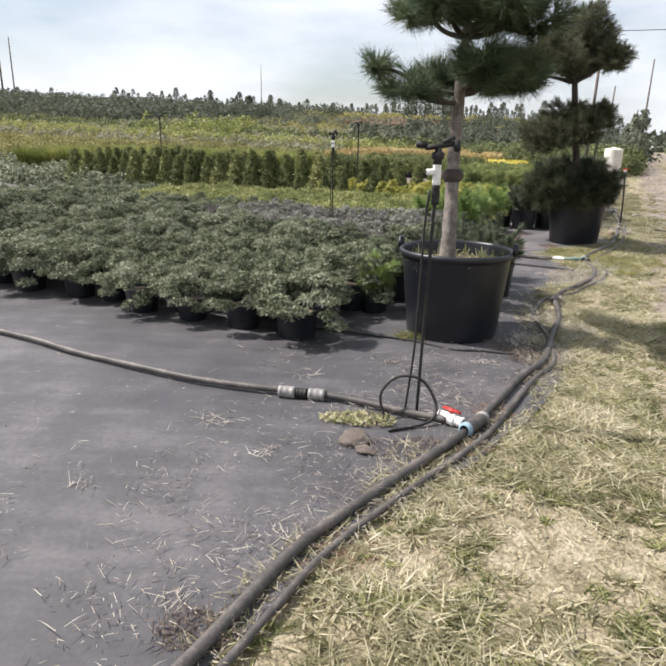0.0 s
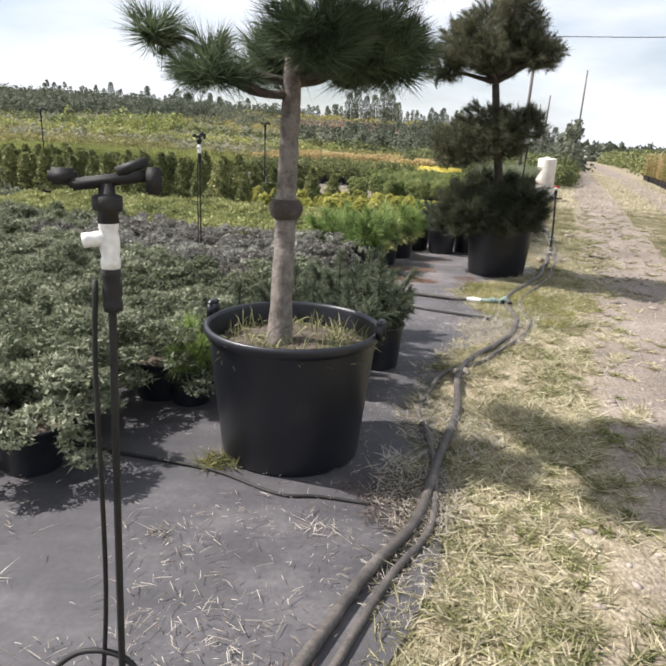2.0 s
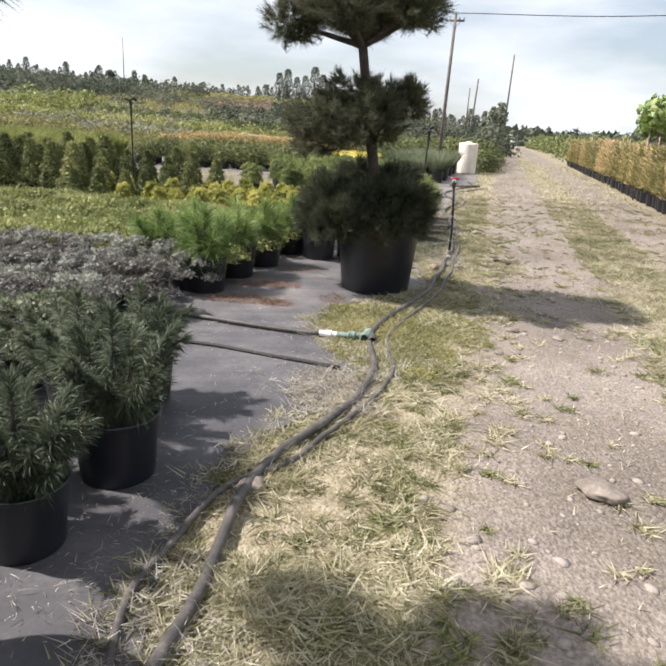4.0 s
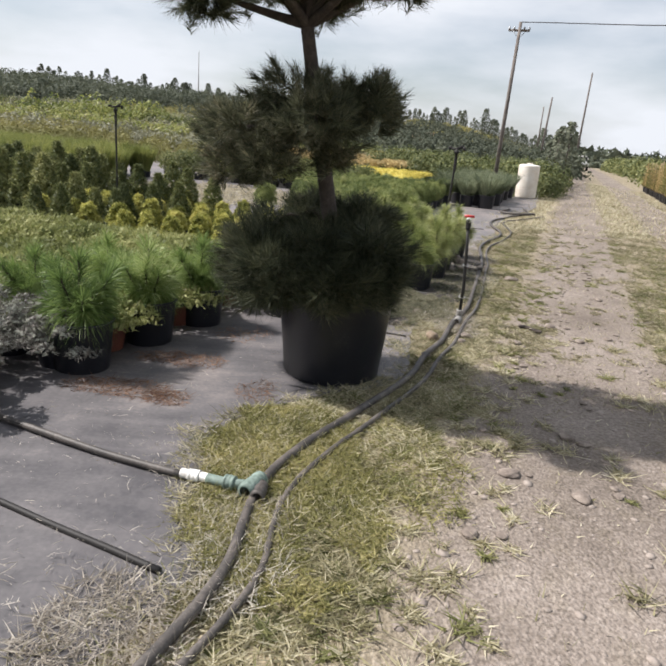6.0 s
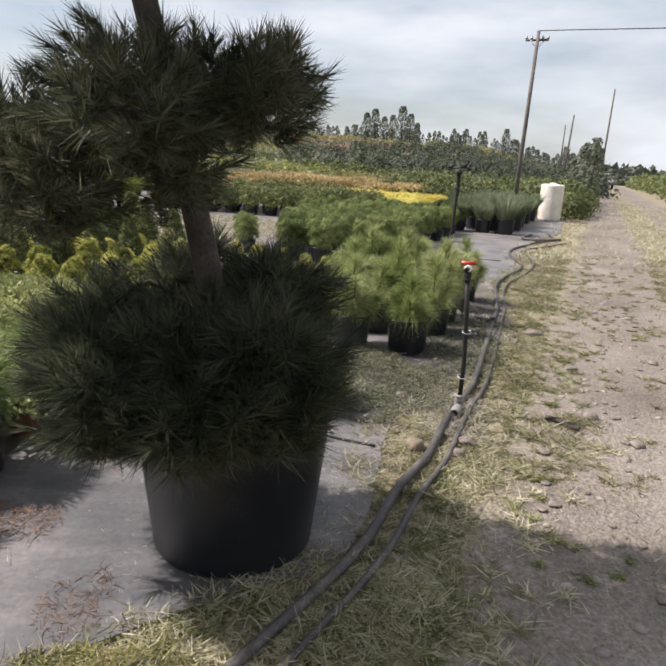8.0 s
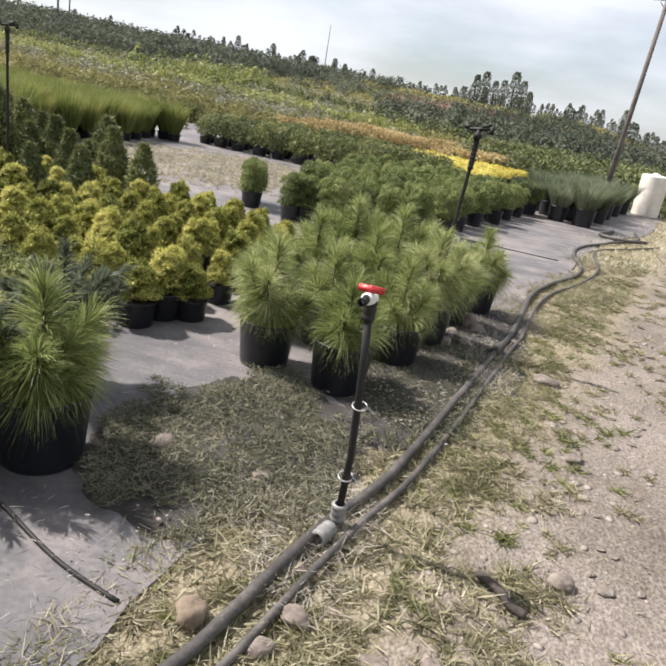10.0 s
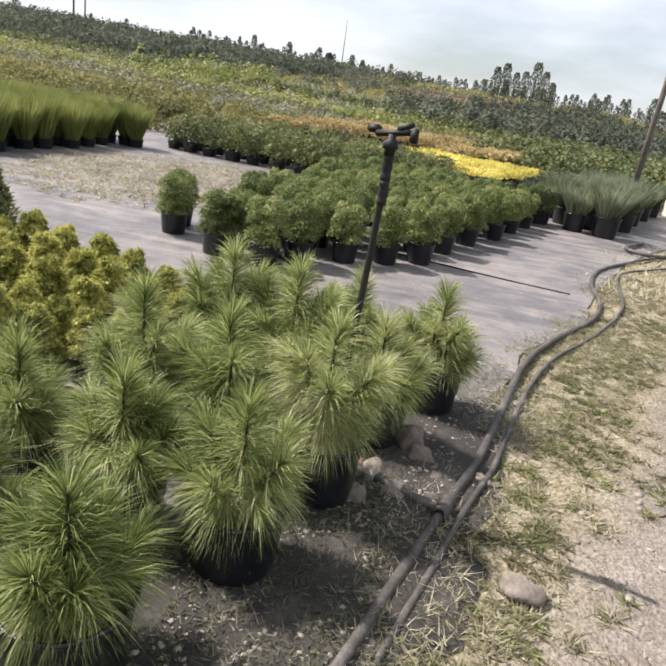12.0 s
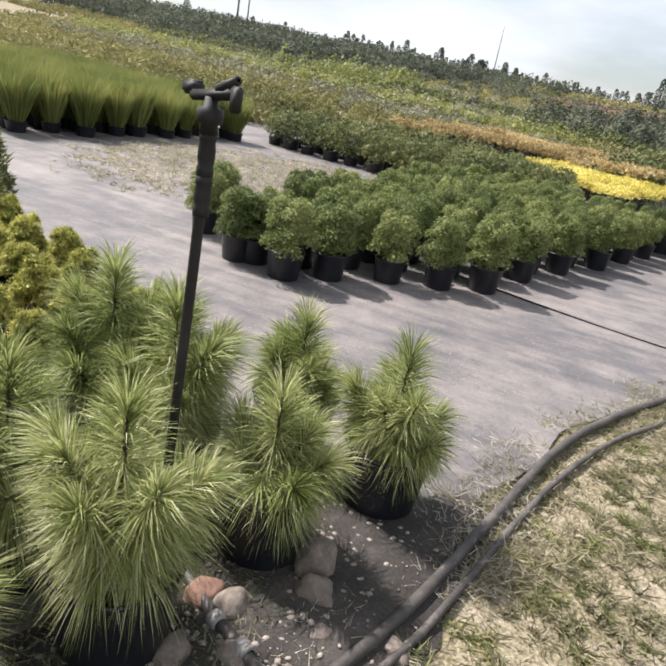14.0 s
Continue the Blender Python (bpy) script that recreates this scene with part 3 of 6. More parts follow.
def fitting(name, label, pieces):
    """A joint made of ribbed collars: (part name, place, direction, radius, length, material)."""
    t = empty(name, *pieces[0][1][:2])
    o = Vector((*pieces[0][1][:2], 0))
    tagged(t, label=label, category="pipe fitting", group="pipe fittings")
    for what, p, d, r, l, mat in pieces:
        part(what, sleeve(bmesh.new(), Vector(p) - o, d, r * 0.74, l), mat, t)
    return t


fitting("pipe_coupling", "grey compression coupling joining two black pipes",
        [("collar", (-0.93, 1.585, 0.032), (1, -0.15, 0), 0.042, 0.09, M_GREY), ("collar", (-0.77, 1.565, 0.032), (1, -0.15, 0), 0.042, 0.09, M_GREY), ("nut", (-0.85, 1.575, 0.032), (1, -0.15, 0), 0.036, 0.06, M_TUBE)])


def ball_valve(x, y, z, yaw, size=1.0, label="white plastic ball valve with red lever handle", lever=True):
    v = empty("ball_valve", x, y, z, yaw, size)
    tagged(v, label=label, category="valve", group="pipe fittings")
    ax = (1, 0, 0)
    part("body", sleeve(bmesh.new(), Vector((0, 0, 0)), ax, 0.036, 0.075), M_WHITE, v)
    for s in (-1, 1):
        part("collar", sleeve(bmesh.new(), Vector((0.065 * s, 0, 0)), ax, 0.03, 0.05), M_WHITE, v)
    part("spout", lathe([(0.018, 0), (0.018, 0.05)], 14, None, Matrix.Translation((0.09, 0, 0)) @ rot_to(ax)), M_TUBE, v)
    if not lever:
        return v
    h = bmesh.new()
    lathe([(0.0, 0.03), (0.014, 0.03), (0.014, 0.052), (0.0, 0.054)], 14, h)
    box(h, (0.12, 0.026, 0.01), Matrix.Translation((0, 0, 0.056)), 0.004)
    box(h, (0.03, 0.034, 0.022), Matrix.Translation((0, 0, 0.052)), 0.005)
    box(h, (0.12, 0.005, 0.02), Matrix.Translation((0, 0.013, 0.05)), 0.002)
    part("lever", h, M_RED, v, "red plastic lever")
    return v


ball_valve(-0.1, 1.335, 0.035, -42, 0.8)
ball_valve(1.58, 5.91, 0.03, -14, 0.7, "white plastic ball valve at the end of a lateral pipe", lever=False)
M_TEAL = solid("faded_green_fitting", [(0.2, (0.06, 0.09, 0.075)), (0.8, (0.24, 0.31, 0.27))], 14, 0.7, 0.5)
tee = empty("pipe_tee", 1.84, 5.84, 0.045)
tagged(tee, label="faded green plastic tee joining the lateral to the main pipe", category="pipe fitting")
part("branch", tube(spline([(-0.2, 0.05, -0.012), (-0.1, 0.015, -0.008), (0.0, 0.0, 0.0)], 5), 0.022, 12), M_TEAL, tee)
part("body", sleeve(bmesh.new(), Vector((0, 0, 0)), (0.42, 0.9, 0), 0.036, 0.13), M_TEAL, tee)
part("nut", sleeve(bmesh.new(), Vector((-0.1, 0.018, -0.006)), (0.95, -0.28, 0), 0.031, 0.05), M_TEAL, tee)
fitting("pipe_tee", "dark tee with grey clamp and blue tape on the pipe",
        [("body", (0.0, 1.27, 0.04), (0.6, 0.8, 0), 0.042, 0.15, M_HOSE), ("clamp", (0.05, 1.34, 0.04), (0.6, 0.8, 0), 0.045, 0.03, M_GREY), ("tape", (-0.045, 1.21, 0.04), (0.6, 0.8, 0), 0.044, 0.03, M_TAPE)])
fitting("pipe_tee", "dusty black tee with ribbed collars on the main pipe",
        [("body", (3.98, 11.24, 0.04), (0.25, 0.97, 0), 0.044, 0.12, M_HOSE), ("collar", (3.78, 11.31, 0.035), (0.93, -0.36, 0), 0.034, 0.05, M_GREY), ("collar", (3.66, 11.35, 0.035), (0.93, -0.36, 0), 0.034, 0.04, M_GREY)])
fitting("pipe_tee", "dusty black tee on the main pipe", [("body", (1.87, 5.8, 0.04), (0.1, 1, 0), 0.04, 0.1, M_HOSE)])


def valve_riser(x, y):
    """The stand-pipe with a red-handled tap."""
    r = empty("stand_pipe", x, y, 0.0)
    tagged(r, label="black stand-pipe with white tap and red lever beside the main pipe", category="stand pipe")
    part("pipe", tube([(0, 0, 0.02), (0.004, 0, 0.3), (-0.012, 0, 0.6), (-0.03, 0, 0.83)], 0.0135, 14), M_TUBE, r)
    for z in (0.22, 0.5):
        part("wire_tie", tube([(0.026 * math.cos(a), 0.026 * math.sin(a), z + 0.006 * math.sin(a)) for a in np.linspace(0, 6.28, 18)] + [(0.06, -0.03, z - 0.004)], 0.0025, 6), M_WIRE, r, "thin bent wire tie")
    part("base_collar", sleeve(bmesh.new(), Vector((0, 0, 0.07)), (0, 0, 1), 0.028, 0.07), M_GREY, r)
    part("base_elbow", sleeve(bmesh.new(), Vector((-0.03, -0.09, 0.03)), (0.35, 0.93, 0), 0.03, 0.09), M_GREY, r)
    part("head", sleeve(bmesh.new(), Vector((-0.03, 0, 0.84)), (0, 0, 1), 0.021, 0.07), M_TUBE, r)
    b = bmesh.new()
    sleeve(b, Vector((-0.035, -0.015, 0.882)), (-0.3, -1, 0.15), 0.02, 0.06)
    part("tap_body", b, M_WHITE, r)
    part("spout", lathe([(0.009, 0), (0.0145, 0.0), (0.0145, 0.028), (0.011, 0.028)], 14, None, Matrix.Translation((-0.046, -0.042, 0.88)) @ rot_to((-0.3, -1, 0.0))), M_TUBE, r)
    h = bmesh.new()
    lathe([(0.0, 0.895), (0.009, 0.895), (0.009, 0.915), (0.0, 0.915)], 12, h, Matrix.Translation((-0.035, -0.015, 0)))
    box(h, (0.09, 0.02, 0.009), Matrix.Translation((-0.035, -0.015, 0.92)), 0.004)
    box(h, (0.085, 0.005, 0.018), Matrix.Translation((-0.035, -0.026, 0.914)), 0.002)
    box(h, (0.024, 0.026, 0.02), Matrix.Translation((-0.035, -0.015, 0.915)), 0.005)
    part("lever", h, M_RED, r, "red plastic lever")
    return r


valve_riser(3.28, 8.88)


def sprinkler(x, y, top, yaw, lean=0.0, tall=True, white=True):
    """An impact sprinkler on a thin riser, held by a loop of tube."""
    s = empty("sprinkler", x, y, height(x, y), yaw)
    tagged(s, label="black impact sprinkler on a slim black riser" + (" with white joint" if white else ""), category="sprinkler", group="field sprinklers")
    j = top - 0.15
    part("riser", tube(spline([(0, 0, 0), (lean * 0.3, 0, top * 0.3), (lean * 0.8, 0, top * 0.7), (lean, 0, j - 0.02)], 6), 0.008 if white else 0.013, 10), M_TUBE, s)
    if white:
        part("feed_tube", tube(spline([(-0.05, 0.03, 0.02), (-0.02, 0.02, top * 0.3), (lean * 0.8 - 0.035, 0.01, top * 0.7), (lean - 0.03, 0, j - 0.04)], 6), 0.0055, 8), M_TUBE, s)
    part("lower_joint", sleeve(bmesh.new(), Vector((lean, 0, j - 0.06)), (0, 0, 1), 0.018, 0.09), M_TUBE, s)
    part("joint", sleeve(bmesh.new(), Vector((lean, 0, j + 0.03)), (0, 0, 1), 0.018, 0.1), M_WHITE if white else M_TUBE, s)
    if white:
        part("side_cap", sleeve(bmesh.new(), Vector((lean - 0.02, 0, j + 0.04)), (1, 0, 0.1), 0.014, 0.06), M_WHITE, s)
    part("bearing", lathe([(0.0, 0), (0.02, 0.0), (0.018, 0.02), (0.028, 0.025), (0.028, 0.05), (0.016, 0.055), (0.014, 0.075), (0, 0.075)], 14, None, Matrix.Translation((lean, 0, j + 0.07))), M_TUBE, s)
    b = bmesh.new()
    box(b, (0.15, 0.022, 0.022), Matrix.Translation((lean + 0.01, 0, top)) @ pose(0, 0, 0, 0, -8, 0), 0.005)
    box(b, (0.05, 0.03, 0.03), Matrix.Translation((lean - 0.075, 0.01, top + 0.004)), 0.006)
    box(b, (0.03, 0.014, 0.05), Matrix.Translation((lean + 0.085, -0.01, top)), 0.004)
    part("arm", b, M_TUBE, s)
    part("nozzle", lathe([(0.004, 0), (0.012, 0.0), (0.009, 0.06), (0.004, 0.06)], 12, None, Matrix.Translation((lean + 0.02, 0, top + 0.012)) @ rot_to((0.9, 0, 0.4))), M_TUBE, s)
    return s


sprinkler(-0.26, 1.42, 1.29, 20, 0.03)
sprinkler(-1.1, 6.9, 1.36, 70, 0.0)
sprinkler(-1.0, 12.9, 1.62, 40, 0.0, white=False)
sprinkler(-6.0, 14.8, 1.75, 10, 0.0, white=False)
sprinkler(3.47, 11.3, 1.44, -15, 0.05, white=False)
p = part("loose_tube", tube(spline([(-0.42, 1.36, 0.01), (-0.44, 1.4, 0.12), (-0.36, 1.43, 0.2), (-0.24, 1.42, 0.19), (-0.17, 1.37, 0.08), (-0.22, 1.3, 0.02), (-0.4, 1.22, 0.01)], 8), 0.007, 8), M_TUBE)
tagged(p, label="looped black drip tube beside the sprinkler foot", category="tube")

# ---- stones and litter ----
def stone(x, y, size, flat, seed, mat=None, label="pale weathered field stone on the ground", z=0.0, name="stone"):
    bm = bmesh.new()
    bmesh.ops.create_icosphere(bm, subdivisions=3, radius=0.5)
    for v in bm.verts:
        d = v.co.normalized()
        k = 1 + 0.35 * noise.noise(d * 1.3 + Vector((seed, 0, 0))) + 0.08 * noise.noise(d * 4 + Vector((0, seed, 0)))
        v.co = Vector((d.x * size * 0.5 * k, d.y * size * 0.38 * k, max(d.z, -0.55) * size * flat * 0.5 * k))
    ob = part(name, bm, mat or M_STONE)
    ob.matrix_basis = pose(x, y, z + size * flat * 0.2, 0, 0, seed * 77)
    return tagged(ob, label=label, category="stone", group="stones")


for i, (x, y, s, f) in enumerate(((2.5, 9.1, 0.13, 0.55), (3.25, 8.4, 0.1, 0.5), (3.18, 8.26, 0.085, 0.4),
                                  (2.537, 3.93, 0.2, 0.3), (1.08, 4.0, 0.13, 0.4), (3.78, 11.74, 0.18, 0.9), (3.84, 11.62, 0.14, 0.8), (3.66, 11.44, 0.14, 0.6), (3.76, 11.29, 0.12, 0.6),
                                  (3.93, 11.5, 0.1, 0.5), (4.14, 11.58, 0.1, 0.4), (3.92, 11.33, 0.09, 0.5), (3.62, 11.2, 0.14, 0.6), (3.5, 8.32, 0.09, 0.2), (3.66, 8.36, 0.08, 0.2), (4.28, 10.9, 0.16, 0.4),
                                  (4.1, 8.9, 0.1, 0.4), (2.94, 9.05, 0.1, 0.5), (4.3, 9.9, 0.09, 0.35), (2.85, 7.85, 0.08, 0.5), (3.2, 8.62, 0.06, 0.4))):
    stone(x, y, s, f, i + 1)
stone(-0.55, 1.12, 0.17, 0.3, 1, M_STONE_DARK, "flattish earth-brown stone on the weed fabric")
stone(-0.5, 1.02, 0.1, 0.3, 2, M_STONE_DARK, "flattish earth-brown stone on the weed fabric")
_sr = random.Random(21)
for i in range(70):
    y = _sr.uniform(5.5, 12.5)
    ac = _sr.choice((_sr.uniform(0.35, 1.4), _sr.uniform(0.6, 1.2)))
    stone((ac + 0.342 * y) / 0.94, y, _sr.uniform(0.035, 0.05) + 0.07 * _sr.random() ** 3, 0.28, 50 + i, label="flat pale stone bedded in the worn track edge", z=-0.008)
stone(2.96, 8.3, 0.115, 0.75, 41, M_BRICK_TAN, "worn brown brick chunk beside the pipe", name="brick_chunk")
stone(3.56, 11.42, 0.14, 0.6, 43, M_BRICK, "broken reddish brick lump among pale stones", name="brick_chunk")
tagged(part("stick", tube(spline([(3.8, 8.82, 0.012), (3.86, 8.76, 0.02), (3.9, 8.7, 0.014), (3.95, 8.67, 0.012)], 5), 0.016, 8), M_BARK_DARK), label="short dark stick lying on the gravel", category="stick")


def soil_patch(x, y, rx, ry, turn, seed, mat, label):
    """A thin, ragged spread of earth over the cloth."""
    verts, faces, rings, seg = [(0, 0, 0.03)], [], 9, 56
    for i in range(1, rings + 1):
        k = i / rings
        for j in range(seg):
            a = 2 * math.pi * j / seg
            q = 1 + 0.28 * noise.noise((math.cos(a) * 1.6 + seed, math.sin(a) * 1.6, 0)) + 0.12 * noise.noise((math.cos(a) * 5 + seed, math.sin(a) * 5, 4))
            px, py = rx * k * q * math.cos(a), ry * k * q * math.sin(a)
            verts.append((px, py, 0.03 * (1 - k ** 3) - 0.006 * k ** 3 + 0.008 * (1 - k) * noise.noise((px * 9, py * 9, seed))))
    for j in range(seg):
        faces.append((0, 1 + j, 1 + (j + 1) % seg))
    for i in range(rings - 1):
        for j in range(seg):
            a, c = 1 + i * seg + j, 1 + i * seg + (j + 1) % seg
            faces.append((a, a + seg, c + seg, c))
    ob = raw("soil_patch", verts, faces, mat, None, True)
    ob.matrix_basis = pose(x, y, 0, 0, 0, turn)
    return tagged(ob, label=label, category="ground", kind="structure")


# Dark damp earth; the shade under the pines is put into its colour too.
M_EARTH = solid("damp_earth_and_pine_shade", [(0.25, (0.018, 0.015, 0.013)), (0.5, (0.036, 0.031, 0.027)), (0.7, (0.07, 0.061, 0.054)), (0.9, (0.19, 0.17, 0.15))], 5, 0.9, 1.0, 75)
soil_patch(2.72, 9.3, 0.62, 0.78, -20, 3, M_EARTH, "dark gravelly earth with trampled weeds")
soil_patch(3.52, 10.6, 0.5, 1.05, -16, 5, M_EARTH, "dark gravelly earth beside the pine pots, with pine shade in its colour")
soil_patch(3.76, 11.7, 0.46, 0.95, -14, 7, M_EARTH, "dark gravelly earth with stones beside the pine pots, with pine shade in its colour")

# ---- the two specimen pines in tubs ----
def limb(bm, pts, r0, r1, tree=None):
    line = spline(pts, 6)
    k = len(line) - 1
    rad = [r0 + (r1 - r0) * i / k for i in range(k + 1)]
    if tree:
        part("limb", tube(line, rad, 8), M_BARK_DARK, tree)
    else:
        tube(line, rad, 6, bm)


def pine_pads(rs, pads, needles, length, width, parts=1, density=1.0):
    """Pads of needle tufts; each pad is a flattened dome (centre, radii, number of tufts)."""
    sets = []
    for (cx, cy, cz), (ra, rb, rc), count in pads:
        for _ in range(int(count * density)):
            d = units(rs, 1)[0]
            k = 0.35 + 0.65 * rs.random() ** 0.5
            p = np.array([cx + d[0] * ra * k, cy + d[1] * rb * k, cz + d[2] * rc * k])
            ax = np.array([d[0], d[1], 0.5 + 0.5 * d[2]]) + 0.35 * units(rs, 1)[0]
            sets.append(tuft(rs, p, ax, needles, length, width, 62, 0.09, 0.1, parts))
    return merge(*sets)


def tub(x, y, r, h):
    t = empty("potted_pine_tree", x, y)
    prof = [(0.03, 0.008), (r * 0.79, 0.0), (r * 0.81, 0.015), (r * 0.95, h * 0.9), (r * 0.965, h * 0.925), (r * 0.99, h * 0.93), (r * 1.005, h * 0.945), (r * 1.008, h * 0.975), (r * 1.0, h * 0.992),
            (r * 0.98, h), (r * 0.955, h * 0.992), (r * 0.945, h * 0.97), (r * 0.91, h * 0.7)]
    part("tub", lathe(prof, 64), M_POT, t)
    bm = bmesh.new()
    rings = lathe([(0.01, h * 0.86), (r * 0.3, h * 0.85), (r * 0.6, h * 0.84), (r * 0.925, h * 0.83)], 32, bm)
    for v in bm.verts:
        v.co.z += 0.02 * noise.noise(v.co * 9)
    part("soil", bm, M_SOIL, t)
    return t


def lug(t, r, h, az):
    """A lifting ear moulded on to the rim."""
    bm = bmesh.new()
    for k in (-1, 1):
        box(bm, (0.014, 0.03, 0.07), Matrix.Translation((0.03 * k, 0, 0)), 0.005)
    box(bm, (0.074, 0.03, 0.018), Matrix.Translation((0, 0, 0.036)), 0.006)
    a = radians(az)
    bmesh.ops.transform(bm, matrix=pose(math.sin(a) * r * 1.02, math.cos(a) * r * 1.02, h + 0.012, 0, 0, -az), verts=bm.verts)
    part("lifting_ear", bm, M_POT, t)


def pot_weeds(rs, t, r, z, n):
    a, k = rs.random(n) * 6.283, np.sqrt(rs.random(n)) * r * 0.88
    base = np.stack([np.cos(a) * k, np.sin(a) * k, np.full(n, z)], 1)
    way = units(rs, n) * 0.75 + np.array([0, 0, 0.55])
    v, f = blades(base, way, 0.05 + 0.1 * rs.random(n) ** 2, 0.006, rs, 0.35, 2)
    tagged(raw("weed_growth", v, f, L_WEED, t), kind="stuff")


def tree_one(x, y):
    rs = np.random.RandomState(4)
    t = tub(x, y, 0.388, 0.6)
    for az in (-72, 108):
        lug(t, 0.388, 0.6, az)
    tagged(t, label="pruned pine with pale bare trunk in a large black tub", category="pine tree", group="specimen pines")
    pot_weeds(rs, t, 0.4, 0.5, 900)
    bm = bmesh.new()
    trunk = spline([(-0.06, 0.0, 0.47), (-0.055, 0.04, 0.8), (-0.05, 0.1, 1.07), (-0.045, 0.14, 1.4), (-0.03, 0.15, 1.8), (0.0, 0.16, 2.3), (0.02, 0.16, 2.6)], 8)
    rad = []
    for p in trunk:
        r = 0.05 - 0.01 * (p.z - 0.5)
        r += 0.012 * math.exp(-((p.z - 1.085) / 0.035) ** 2) + 0.03 * math.exp(-(p.z - 0.47) / 0.06)
        if p.z > 1.7:
            r *= max(0.25, 1 - (p.z - 1.7) * 0.8)
        rad.append(r)
    tube(trunk, rad, 16, bm)
    for v in bm.verts:
        v.co += Vector((noise.noise(v.co * 14), noise.noise(v.co * 14 + Vector((5, 0, 0))), 0)) * 0.006
    part("trunk", bm, M_BARK, t)
    bm = bmesh.new()
    knot = lathe([(0.055, 1.04), (0.068, 1.06), (0.074, 1.085), (0.066, 1.105), (0.05, 1.125)], 18, bm)
    for v in bm.verts:
        v.co += Vector((-0.05, 0.1, 0)) + Vector((noise.noise(v.co * 20), noise.noise(v.co * 20 + Vector((3, 0, 0))), 0)) * 0.012
    part("graft_scar", bm, M_BARK_DARK, t)
    pads = []
    for az, ln, z0, z1, sz, n in ((-95, 0.6, 1.6, 1.78, 0.11, 13), (-75, 0.5, 1.55, 1.66, 0.11, 11), (-118, 0.4, 1.55, 1.64, 0.12, 12), (80, 0.38, 1.64, 1.76, 0.2, 52), (110, 0.32, 1.62, 1.76, 0.2, 46), (40, 0.4, 1.6, 1.75, 0.2, 40),
                               (165, 0.28, 1.64, 1.78, 0.2, 42), (-20, 0.45, 1.62, 1.75, 0.2, 34), (-60, 0.4, 1.95, 2.15, 0.17, 26), (95, 0.42, 1.95, 2.1, 0.24, 46), (150, 0.36, 1.95, 2.15, 0.22, 40), (20, 0.38, 2.0, 2.15, 0.22, 38),
                               (-140, 0.34, 1.95, 2.15, 0.2, 36), (60, 0.22, 2.3, 2.42, 0.22, 36), (-80, 0.24, 2.25, 2.42, 0.22, 36), (180, 0.1, 2.4, 2.52, 0.22, 30)):
        a = radians(az)
        sx, sy = math.sin(a), math.cos(a)
        root = Vector((-0.03, 0.15, z0))
        tip = Vector((sx * ln, sy * ln + 0.15, z1))
        limb(None, [root, root.lerp(tip, 0.4) + Vector((0, 0, -0.03)), root.lerp(tip, 0.75) + Vector((0, 0, 0.0)), tip], 0.02, 0.007, t)
        pads.append(((tip.x, tip.y, tip.z), (sz, sz, sz * 0.62), n))
        mid = root.lerp(tip, 0.62)
        pads.append(((mid.x, mid.y, mid.z + 0.03), (sz * 0.8, sz * 0.8, sz * 0.4), n // 3))
    v, f = pine_pads(rs, pads, 60, 0.125, 0.0042, 1, 1.5)
    raw("needles", v, f, L_TREE, t)
    return t


